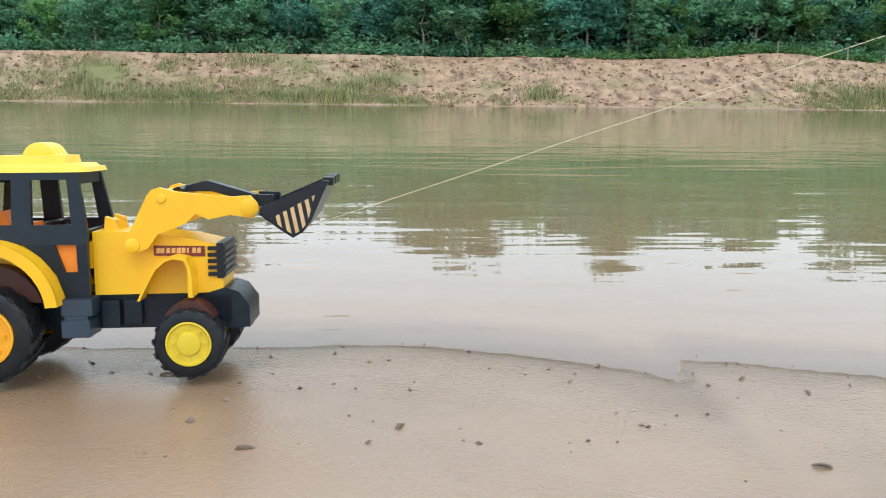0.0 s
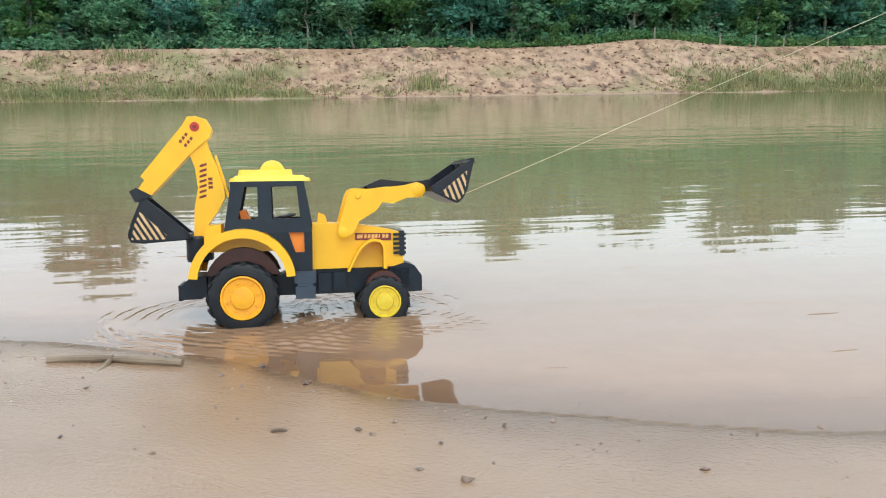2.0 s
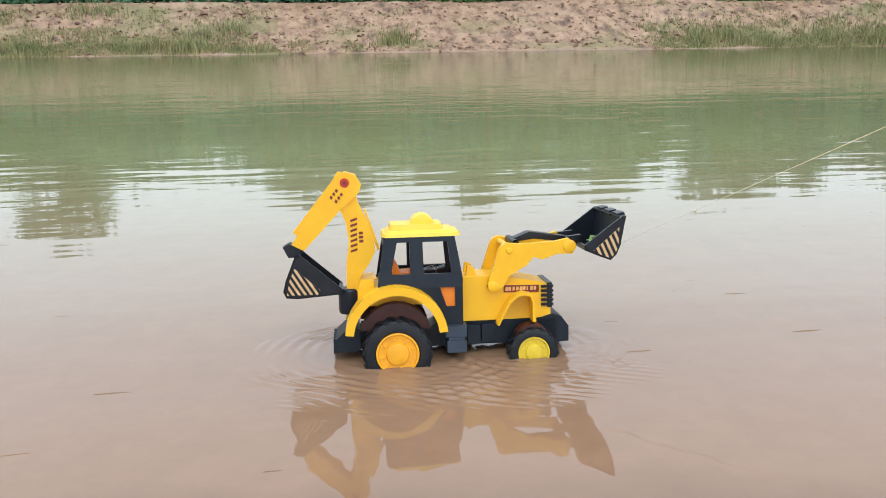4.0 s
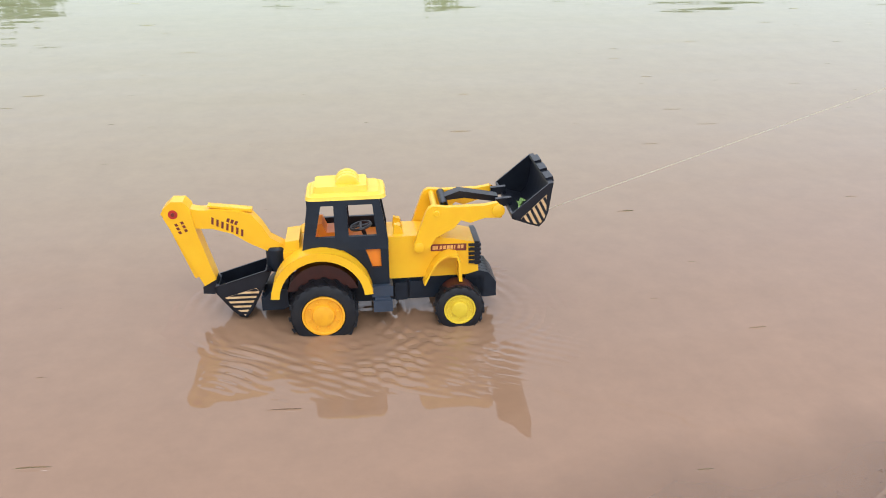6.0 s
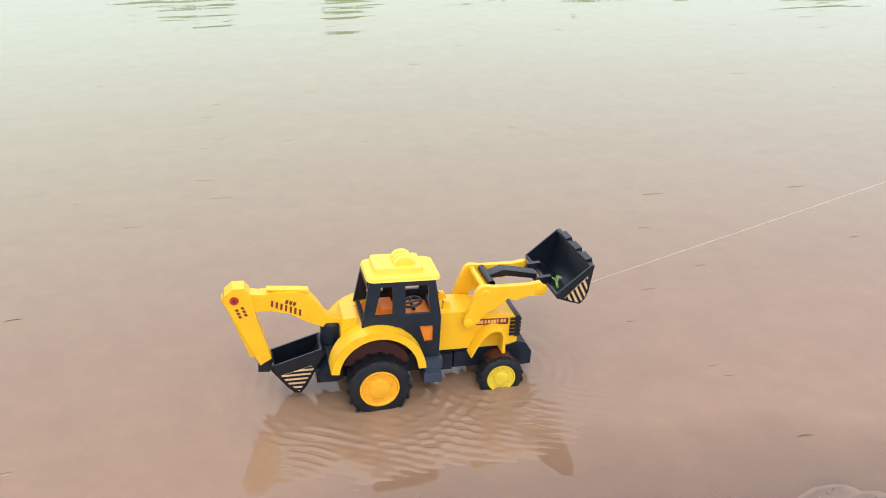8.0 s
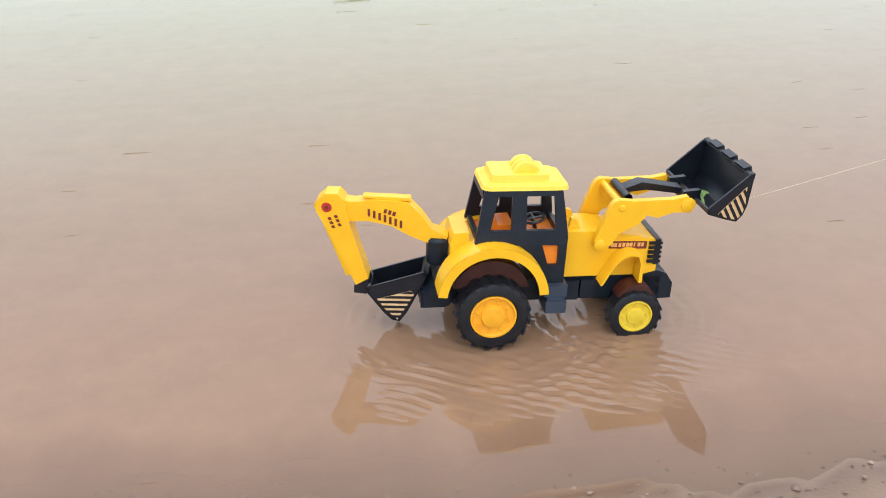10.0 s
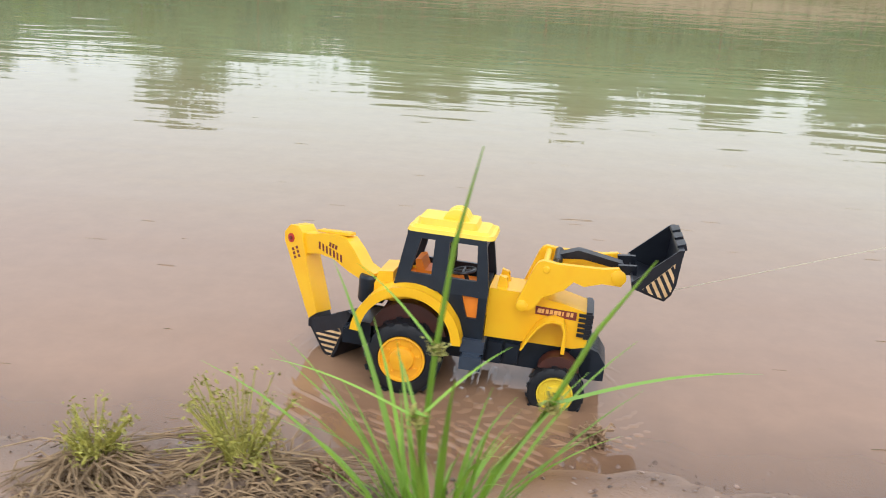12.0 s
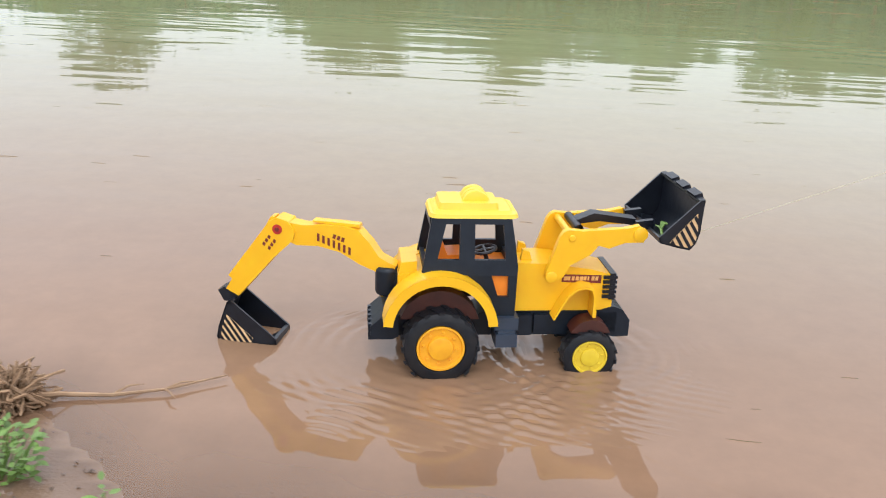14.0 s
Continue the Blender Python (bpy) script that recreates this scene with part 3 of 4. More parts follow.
# rear body, mudguards and cab
bm = bmesh.new()
prism(bm, [(-0.054, 0.112), (0.098, 0.112), (0.098, 0.14), (-0.02, 0.141), (-0.054, 0.134)], -0.032, 0.032)
prism(bm, [(-0.054, 0.132), (-0.03, 0.132), (-0.03, 0.152), (-0.05, 0.15)], -0.03, 0.03)
part("rear_body", bm, yellow, toy, "", 0.003)
for s in (-1, 1):
    bm = bmesh.new()
    strip(bm, arc(0, 0.072, 0.0737, 5, 175, 22), arc(0, 0.072, 0.0702, 5, 175, 22), s * 0.031, s * 0.070)
    strip(bm, arc(0, 0.072, 0.0737, 5, 175, 22), arc(0, 0.072, 0.0615, 5, 175, 22), s * 0.067, s * 0.071)
    part("rear_mudguard", bm, yellow, toy, "broad arched yellow mudguard", 0.003)
    bm = bmesh.new()
    a, b = s * 0.033, s * 0.0385
    prism(bm, [(-0.0248, 0.1421), (-0.0136, 0.2123), (0.0048, 0.2123), (0.0048, 0.205), (-0.0055, 0.1584), (-0.0035, 0.1421)], a, b)
    prism(bm, [(0.0048, 0.205), (0.0781, 0.205), (0.0883, 0.2142), (0.0048, 0.2142)], a, b)
    prism(bm, [(0.0228, 0.157), (0.0426, 0.157), (0.0418, 0.2055), (0.0228, 0.2055)], a, b)
    prism(bm, [(0.0781, 0.2055), (0.0883, 0.2142), (0.0943, 0.1806), (0.099, 0.1505), (0.0985, 0.1385), (0.087, 0.1385), (0.0826, 0.1583)], a, b)
    prism(bm, [(-0.006, 0.159), (-0.0035, 0.1421), (0.0338, 0.1393), (0.0649, 0.139), (0.088, 0.1385), (0.083, 0.159)], a, b)
    prism(bm, [(0.0338, 0.1393), (0.0513, 0.1256), (0.066, 0.1066), (0.0742, 0.0825), (0.0745, 0.110), (0.0649, 0.139)], a, b)
    prism(bm, [(0.0742, 0.0825), (0.0981, 0.0815), (0.0984, 0.110), (0.0745, 0.110)], a, b)
    prism(bm, [(0.0875, 0.1098), (0.0984, 0.1098), (0.0985, 0.1385), (0.087, 0.139)], a, b)
    for q in bm.verts:
        q.co.y += s * 0.009 * min(1.0, max(0.0, (0.2142 - q.co.z) / 0.075))
    part("cab_side", bm, slate, toy, "dark slate cab frame with open windows", 0.0006)
    bm = bmesh.new()
    prism(bm, [(0.0650, 0.139), (0.087, 0.139), (0.0875, 0.110), (0.0745, 0.110)], s * 0.041, s * 0.043)
    part("door_panel", bm, orange, toy, "orange lower door panel")
for x, z0, z1 in ((-0.0225, 0.142, 0.150), (-0.0155, 0.2, 0.213), (0.09, 0.142, 0.152), (0.0825, 0.2, 0.2135)):
    bm = bmesh.new()
    box(bm, x, x + 0.006, -0.033, 0.033, z0, z1)
    part("cab_cross_rail", bm, slate, toy, "", 0.0008)
bm = bmesh.new()
box(bm, -0.015, 0.09, -0.0325, 0.0325, 0.138, 0.143)
prism(bm, [(0.0, 0.143), (0.03, 0.143), (0.03, 0.158), (0.010, 0.157), (0.004, 0.172), (-0.004, 0.170)], -0.02, 0.02)
part("seat", bm, orange, toy, "orange moulded driver seat and cab floor", 0.002)
bm = bmesh.new()
tube(bm, [(0.066, 0, 0.142), (0.06, 0, 0.160)], [0.003], 8)
ring = [(0.06 + 0.015 * math.cos(a), -0.008 + 0.015 * math.sin(a), 0.161 + 0.003 * math.cos(a)) for a in np.linspace(0, 2 * math.pi, 17)]
tube(bm, ring, [0.0022], 6)
tube(bm, [ring[0], ring[8]], [0.0018], 6)
tube(bm, [ring[4], ring[12]], [0.0018], 6)
part("steering_wheel", bm, black, toy, "small black steering wheel")
bm = bmesh.new()


def round_slab(bm, x0, x1, half, z0, z1, corner, inset):
    """A slab with rounded corners in plan, drawn in towards the top."""
    rings = []
    for z, g in ((z0, 0), (z1, inset)):
        ring = []
        for cx, cy, a0 in ((x1 - corner, half - corner, 0), (x0 + corner, half - corner, 90), (x0 + corner, -half + corner, 180), (x1 - corner, -half + corner, 270)):
            for k in range(5):
                a = radians(a0 + 22.5 * k)
                ring.append(bm.verts.new((cx + (corner - g) * math.cos(a), cy + (corner - g) * math.sin(a), z)))
        rings.append(ring)
    m = len(rings[0])
    for k in range(m):
        bm.faces.new((rings[0][k], rings[0][(k + 1) % m], rings[1][(k + 1) % m], rings[1][k]))
    bm.faces.new(rings[0][::-1])
    bm.faces.new(rings[1])


round_slab(bm, -0.017, 0.0985, 0.0395, 0.2125, 0.2175, 0.012, 0.002)
round_slab(bm, -0.012, 0.092, 0.036, 0.2175, 0.221, 0.011, 0.004)
round_slab(bm, -0.005, 0.0735, 0.0295, 0.2205, 0.2295, 0.008, 0.002)
roof = part("roof", bm, pale_yellow, toy, "pale yellow stepped cab roof", 0.001)
bm = bmesh.new()
for y in (-0.0125, 0, 0.0125):
    strip(bm, [(0.026, 0.229)] + arc(0.044, 0.229, 0.0165, 160, 20, 8) + [(0.062, 0.229)], [(0.03 + 0.0028 * k, 0.2285) for k in range(11)], y - 0.0052, y + 0.0052)
bmesh.ops.scale(bm, vec=(1, 1, 0.85), verts=bm.verts, space=Matrix.Translation((0, 0, -0.229)))
part("roof_ribs", bm, pale_yellow, toy, "three rounded yellow roof ribs", 0.002)["kind"] = "stuff"

# rear swing post
bm = bmesh.new()
bmx = [(0, 0.0), (0.015, 0.0), (0.0165, 0.004), (0.0165, 0.034), (0.014, 0.038), (0, 0.038)]
lathe(bm, bmx, 20)
bmesh.ops.rotate(bm, verts=bm.verts, cent=(0, 0, 0), matrix=Matrix.Rotation(radians(90), 3, "X"))
bmesh.ops.translate(bm, verts=bm.verts, vec=(-0.066, 0, 0.097))
box(bm, -0.066, -0.045, -0.014, 0.014, 0.1, 0.13)
part("swing_post", bm, slate, toy, "dark round swing post", 0.0008)

BOOM = (-0.059, 0.132)
BOOM_LEN, STICK_LEN = 0.160, 0.128
ELBOW = (-0.0612, 0.292)
bm = bmesh.new()
boom_line = [(-0.0703, 0.128), (-0.067, 0.1749), (-0.061, 0.2046), (-0.064, 0.2343), (-0.074, 0.262), (-0.072, 0.292), (-0.0612, 0.302), (-0.050, 0.294), (-0.044, 0.2605), (-0.0327, 0.2344), (-0.0245, 0.2044),
             (-0.0235, 0.1893), (-0.0337, 0.1707), (-0.048, 0.1523), (-0.0515, 0.128)]
prism(bm, turned(boom_line, BOOM, 90.8), -0.011, 0.011)
boom = part("boom", bm, yellow, toy, "curved yellow backhoe boom", 0.002)
bm = bmesh.new()
prism(bm, turned([(-0.036, 0.250), (-0.0245, 0.2044), (-0.0205, 0.189), (-0.017, 0.191), (-0.0215, 0.208), (-0.034, 0.2515)], BOOM, 90.8), -0.007, 0.007)
part("boom_rib", bm, yellow, boom, "", 0.001)
for s in (-1, 1):
    bm = bmesh.new()
    for i in range(7):
        z = 0.189 + 0.0075 * i
        x = -0.0585 + 0.0004 * i
        prism(bm, turned([(x - 0.001, z), (x + 0.009, z + 0.0028), (x + 0.009, z + 0.0062), (x - 0.001, z + 0.0034)], BOOM, 90.8), s * 0.011, s * 0.0115)
    for i in range(3):
        z = 0.203 + 0.006 * i
        prism(bm, turned([(-0.046, z), (-0.04, z), (-0.04, z + 0.004), (-0.046, z + 0.004)], BOOM, 90.8), s * 0.011, s * 0.0115)
    part("boom_print", bm, dark_red, boom, "dark red stripes and lettering bars")

bm = bmesh.new()
stick_line = [(-0.0838, 0.2859), (-0.0735, 0.3015), (-0.0612, 0.308), (-0.0457, 0.3029), (-0.0375, 0.2882), (-0.0412, 0.2769), (-0.0692, 0.2528), (-0.1246, 0.1952), (-0.1421, 0.2051)]
prism(bm, turned(stick_line, ELBOW, 230.5), -0.0145, 0.0145)
stick = part("dipper_arm", bm, yellow, toy, "straight yellow dipper arm", 0.002)
bm = bmesh.new()
prism(bm, turned([(-0.0795, 0.2945), (-0.0715, 0.3075), (-0.066, 0.3075), (-0.0665, 0.302), (-0.134, 0.217), (-0.1395, 0.2225)], ELBOW, 230.5), -0.0085, 0.0085)
part("dipper_rib", bm, yellow, stick, "", 0.001)
for s in (-1, 1):
    bm = bmesh.new()
    lathe(bm, [(0.0068, 0), (0.0068, s * 0.0006), (0, s * 0.0006)], 20, (0, s * 0.0145, 0))
    part("pivot_disc", bm, red, stick, "round red pivot sticker")
    bm = bmesh.new()
    lathe(bm, [(0.0028, 0), (0.0028, s * 0.002), (0, s * 0.002)], 12, (0, s * 0.0145, 0))
    for i in range(6):
        u = 0.014 + 0.0052 * (i // 2) * 1.2
        w = 0.004 - 0.009 * (i % 2)
        prism(bm, [(u, w), (u + 0.0042, w + 0.001), (u + 0.0042, w + 0.005), (u, w + 0.004)], s * 0.0145, s * 0.015)
    part("dipper_print", bm, dark_red, stick, "dark red lettering bars")
bm = bmesh.new()
scoop(bm, turned([(-0.0715, 0.1385), (-0.0711, 0.131), (-0.1366, 0.1271), (-0.1531, 0.129), (-0.1569, 0.1385), (-0.1527, 0.1544), (-0.1375, 0.19), (-0.131, 0.192)], ELBOW, 230.5), None, 0.027, 0.09)
prism(bm, turned([(-0.1553, 0.2015), (-0.1454, 0.2065), (-0.1249, 0.1955), (-0.133, 0.186), (-0.148, 0.186)], ELBOW, 230.5), -0.012, 0.012)
dig = part("digging_bucket", bm, black, stick, "black plastic digging bucket", 0.0008)
for s in (-1, 1):
    stripes(stick, turned([(-0.152, 0.133), (-0.147, 0.1545), (-0.139, 0.172), (-0.104, 0.139), (-0.107, 0.1325)], ELBOW, 230.5), s * 0.027, 6, (0.94, -0.34))

# front loader
LIFT = (0.1432, 0.1367)
bm = bmesh.new()
lathe(bm, [(0.007, -0.037), (0.007, 0.037)], 14, (0, 0, 0))
loader = part("loader_crossbar", bm, yellow, toy)
bm = bmesh.new()
lathe(bm, [(0.0045, -0.037), (0.0045, 0.037)], 12, (0.172 - LIFT[0], 0, 0.19 - LIFT[1]))
part("upper_crossbar", bm, yellow, loader)
arm_line = [(0.1366, 0.1421), (0.1581, 0.189), (0.1630, 0.1950), (0.1696, 0.1973), (0.1885, 0.1933), (0.2428, 0.1897), (0.2625, 0.1915), (0.2712, 0.18), (0.2663, 0.1683), (0.2425, 0.171), (0.2206, 0.1659),
            (0.2075, 0.1715), (0.1958, 0.1601), (0.1689, 0.1491), (0.1589, 0.134), (0.1461, 0.129), (0.1372, 0.133)]
for s in (-1, 1):
    bm = bmesh.new()
    prism(bm, turned(arm_line, LIFT, 0), s * 0.0355, s * 0.0455)
    arm = part("loader_arm", bm, yellow, loader, "bent yellow loader lifting arm", 0.0018)
    for x, z, r in ((0.1432, 0.1367, 0.0075), (0.173, 0.186, 0.0045), (0.2625, 0.18, 0.0095)):
        bm = bmesh.new()
        lathe(bm, [(r, 0), (r, s * 0.0022), (r * 0.8, s * 0.003), (0, s * 0.003)], 20, (x - LIFT[0], s * 0.045, z - LIFT[1]))
        part("pivot_pin", bm, yellow, loader)
bm = bmesh.new()
prism(bm, turned([(0.185, 0.192), (0.1877, 0.1976), (0.2115, 0.2039), (0.2219, 0.2014), (0.268, 0.189), (0.266, 0.181), (0.2178, 0.1925)], LIFT, 0), -0.010, 0.010)
for y in (-0.026, 0.026):
    box(bm, 0.262 - LIFT[0], 0.285 - LIFT[0], y - 0.004, y + 0.004, 0.18 - LIFT[1], 0.192 - LIFT[1])
lathe(bm, [(0.006, -0.03), (0.006, 0.03)], 12, (0.186 - LIFT[0], 0, 0.192 - LIFT[1]))
lathe(bm, [(0.0045, -0.037), (0.0045, 0.037)], 12, (0.266 - LIFT[0], 0, 0.18 - LIFT[1]))
part("tilt_link", bm, black, loader, "black bucket tilt link", 0.001)
bm = bmesh.new()
scoop(bm, turned([(0.2775, 0.182), (0.2765, 0.175), (0.2964, 0.161), (0.3108, 0.1522), (0.3205, 0.1583), (0.3288, 0.17), (0.341, 0.200), (0.3455, 0.210), (0.339, 0.2105)], LIFT, 0), None, 0.075, 0.07)
for i in range(3):
    y = -0.042 + 0.042 * i
    box(bm, 0.3385 - LIFT[0], 0.349 - LIFT[0], y - 0.014, y + 0.014, 0.205 - LIFT[1], 0.213 - LIFT[1])
bucket = part("loader_bucket", bm, black, loader, "black plastic loader bucket with toothed lip", 0.0008)
for s in (-1, 1):
    stripes(loader, turned([(0.289, 0.1715), (0.332, 0.196), (0.3255, 0.17), (0.319, 0.16), (0.3108, 0.1555), (0.298, 0.1635)], LIFT, 0), s * 0.075, 6, (0.97, 0.22))

curling = [bucket] + [ob for ob in loader.children if ob.name.startswith("hazard")]

# towing string, tied under the loader bucket
bm = bmesh.new()
line = [(0.4 * i, 0, -0.10 * (i / 14) * (1 - i / 14)) for i in range(15)]
tube(bm, line, [0.0004], 6)
string = part("towing_string", bm, string_white)
tagged(string, "thin taut off-white towing string tied to the toy", "string")
bm = bmesh.new()
tube(bm, [(0, -0.012, 0.0), (0.006, 0.004, 0.002), (0.004, 0.022, 0.001)], [0.0018, 0.0024, 0.001], 6)
for k in range(3):
    tube(bm, [(0.004, 0.002 * k, 0.002), (0.012, 0.004 + 0.003 * k, 0.004), (0.016, 0.002 * k, 0.002)], [0.0012, 0.003, 0.0005], 5)
sprig = part("green_sprig", bm, leaf_green)
tagged(sprig, "small green leaf sprig lying in the loader bucket", "sprig")


# ---- far bank: woods, scrub, grass, clods ----
rng = np.random.default_rng(7)


def tree(name, tall, spread, count, leaf, mat, label, trunks=1):
    """A tree: tapered trunk with limbs and a ragged crown of many small leaf sprays."""
    root = new(name)
    bm = bmesh.new()
    tips = []
    for _ in range(trunks):
        lean = rng.normal(0, 0.06, 2)
        pts = [Vector((lean[0] * tall * k + 0.1 * math.sin(k * 5 + lean[1] * 30), lean[1] * tall * k + rng.normal(0, 0.05), tall * 0.8 * k)) for k in np.linspace(0, 1, 7)]
        tube(bm, pts, [0.09 * (1 - 0.8 * k) * tall / 6 for k in np.linspace(0, 1, 7)], 8)
        tips.append(pts[-1])
        for i in range(9):
            b = pts[1 + i % 5]
            a = rng.uniform(0, 6.28)
            ln = spread * rng.uniform(0.5, 1.0)
            e = b + Vector((math.cos(a) * ln, math.sin(a) * ln, tall * rng.uniform(0.08, 0.3)))
            m = b.lerp(e, 0.5) + Vector((0, 0, -0.1))
            tube(bm, [b, m, e], [0.035 * tall / 6, 0.022 * tall / 6, 0.008], 6)
            tips += [e, m.lerp(e, 0.5)]
    part("trunk", bm, bark, root)
    centres = []
    per = count // len(tips)
    for t in tips:
        lobe = rng.uniform(0.25, 0.55) * spread
        for _ in range(4):
            c = np.array(t) + rng.normal(0, lobe * 0.55, 3) * np.array([1, 1, 0.8])
            centres.append(c + rng.normal(0, lobe * 0.3, (per // 4, 3)) * np.array([1.2, 1.2, 0.6]))
    centres = np.concatenate(centres)
    low = centres[:, 2] < 0.15
    centres[low, 2] = rng.uniform(0.15, 1.2, low.sum())
    v, f = leaf_cards(rng, centres, leaf)
    mesh_object("crown", v, f, mat, root)
    return tagged(root, label, "tree", "trees of the far wood")


kinds = [
    tree("tree", 4.6, 1.35, 4600, 0.13, tree_dark, "dense dark-green tree of the far wood"),
    tree("tree", 3.8, 1.2, 4000, 0.12, tree_mid, "bushy green tree behind the clay bank"),
    tree("tree", 3.2, 1.2, 3600, 0.11, tree_light, "low fresh-green tree at the wood's edge"),
    tree("tree", 4.4, 1.1, 2800, 0.12, tree_mid, "slender pale-stemmed tree with thin crown", 2),
    tree("tree", 5.3, 1.6, 5200, 0.14, tree_dark, "tall dark-green tree of the far wood"),
]
places = []
for row, (y, gap, pick) in enumerate(((33.6, 1.6, (2, 1, 3, 1, 2, 0)), (35.2, 1.7, (0, 1, 3, 0, 4, 1)), (37.2, 1.9, (4, 0, 4, 0, 3, 4)))):
    x = -28 + row * 0.7
    i = 0
    while x < 54:
        places.append((x, y + rng.uniform(-0.7, 0.7), pick[(i * 7 + row + int(x)) % 6], rng.uniform(0.84, 1.08) * (0.72 + max(a * math.exp(-((x - k) / 1.9) ** 2) for k, a in ((-19, 0.4), (-8, 0.28), (2.6, 0.42), (8.4, 0.37), (15.2, 0.29), (18.4, 0.24), (21.3, 0.40), (28, 0.28), (34, 0.4))))))
        x += gap * rng.uniform(0.75, 1.3)
        i += 1
for i, (x, y, k, g) in enumerate(places):
    m = Matrix.Translation((x, y, height(x, y) - 0.05)) @ Matrix.Rotation(rng.uniform(0, 6.28), 4, "Z")
    t = copy_thing(kinds[k], m)
    t.scale = (g * 1.05, g * 1.05, g)
for k, t in enumerate(kinds):
    t.matrix_basis = Matrix.Translation((-31 - 2.2 * k, 34.4 + 0.5 * k, height(-31 - 2.2 * k, 34.4 + 0.5 * k) - 0.05))


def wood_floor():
    """Litter under the wood, its shade put into the colour, rising gently away from the river."""
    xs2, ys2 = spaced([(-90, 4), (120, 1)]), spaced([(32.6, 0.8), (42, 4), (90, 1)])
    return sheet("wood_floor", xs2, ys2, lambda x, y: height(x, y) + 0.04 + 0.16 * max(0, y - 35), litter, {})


tagged(wood_floor(), "leaf litter under the far wood, tree shade put into its dark colour", "forest floor", kind="structure")


def scatter(name, points, size, mat, flat, label, category):
    v, f = leaf_cards(rng, np.array(points), size, flat)
    return tagged(mesh_object(name, v, f, mat), label, category, kind="stuff")


pts = []
for _ in range(1000):
    x, y = rng.uniform(-28, 52), rng.uniform(32.3, 35.4)
    r = rng.uniform(0.25, 0.6)
    c = np.array([x, y, height(x, y) + r * 0.6])
    pts += list(c + rng.normal(0, r * 0.5, (42, 3)) * np.array([1.2, 1, 0.9]))
scatter("undergrowth", pts, 0.10, tree_mid, 0.6, "dense green undergrowth along the wood's edge", "undergrowth")
pts = []
for _ in range(300):
    x, y = rng.normal(16, 5), rng.uniform(32.0, 33.0)
    c = np.array([x, y, height(x, y) + 0.12])
    pts += list(c + rng.normal(0, 0.16, (26, 3)) * np.array([1.6, 1, 0.7]))
scatter("creepers", pts, 0.08, tree_light, 0.6, "fresh-green creepers on top of the bank", "creepers")
pts = []
for _ in range(900):
    x, y = rng.uniform(-50, 80), rng.uniform(39, 44)
    r = rng.uniform(0.8, 1.6)
    c = np.array([x, y, height(x, y) + rng.uniform(0.3, 3.0)])
    pts += list(c + rng.normal(0, r * 0.5, (34, 3)))
scatter("far_wood", pts, 0.3, tree_dark, 0.7, "dark wood closing the view behind the bank", "woods")


def blades(name, roots, tall, wide, mat, label, category):
    """Grass: thin bent blades, three points each."""
    v, f = [], []
    for x, y, z, g in roots:
        a, h = rng.uniform(0, 6.28), tall * g * rng.uniform(0.6, 1.3)
        dx, dy = rng.normal(0, 0.28, 2) * h
        ca, sa = math.cos(a) * wide, math.sin(a) * wide
        k = len(v)
        v += [(x - ca, y - sa, z), (x + ca, y + sa, z), (x + dx * 0.4 + ca * 0.7, y + dy * 0.4 + sa * 0.7, z + h * 0.6), (x + dx * 0.4 - ca * 0.7, y + dy * 0.4 - sa * 0.7, z + h * 0.6), (x + dx, y + dy, z + h)]
        f += [(k, k + 1, k + 2, k + 3), (k + 3, k + 2, k + 4)]
    return tagged(mesh_object(name, v, f, mat), label, category, kind="stuff")


roots = []
for _ in range(4600):
    x = rng.uniform(-26, 46)
    grassy = noise.noise((x * 0.17, 3.3, 0)) + (0.6 if x < 0.5 else 0) + (0.5 if x > 14 else 0) - (0.3 if 2 < x < 13 else 0)
    if grassy < rng.uniform(-0.25, 0.5):
        continue
    y = FAR + (abs(rng.normal(0.6, 0.55)) if rng.random() < 0.75 else rng.uniform(0.5, 2.8)) + 0.12
    g = rng.uniform(0.5, 1.0) * (2.2 if rng.random() < 0.03 else 0.62)
    n_b = int(52 * g)
    for px, py in rng.normal(0, 0.2 * min(1, g), (n_b, 2)):
        roots.append((x + px * 1.5, y + py, height(x + px * 1.5, y + py) - 0.02, g))
blades("bank_grass", roots, 0.21, 0.014, bank_grass, "dull green and straw grass tufts on the far bank", "grass")

v, f = [], []
for _ in range(4200):
    x, y = rng.uniform(-22, 42), FAR + rng.uniform(0.1, 3.5)
    r = abs(rng.normal(0.02, 0.035)) + 0.015
    z = height(x, y)
    k = len(v)
    p = rng.normal(0, 1, (6, 3)) * 0.18 + np.array([(1, 0, 0), (-1, 0, 0), (0, 1, 0), (0, -1, 0), (0, 0, 0.7), (0, 0, -0.5)])
    v += [(x + q[0] * r, y + q[1] * r, z + q[2] * r) for q in p]
    f += [(k + a, k + b, k + c) for a, b, c in ((0, 2, 4), (2, 1, 4), (1, 3, 4), (3, 0, 4), (2, 0, 5), (1, 2, 5), (3, 1, 5), (0, 3, 5))]
tagged(mesh_object("clay_clods", v, f, clod), "loose reddish clay clods on the far bank", "clods", kind="stuff")
post = None
for x in (14.2, 16.9, 18.4, 19.6, 21.5):
    y = 31.75
    m = Matrix.Translation((x, y, height(x, y) - 0.05))
    if post is None:
        bm = bmesh.new()
        tube(bm, [(0, 0, 0), (0.01, 0, 0.25), (0.0, 0, 0.5)], [0.03, 0.028, 0.026], 8)
        post = part("fence_post", bm, bark, at=m)
        tagged(post, "short pale wooden post on the bank top", "post", "posts on the bank")
    else:
        copy_thing(post, m)

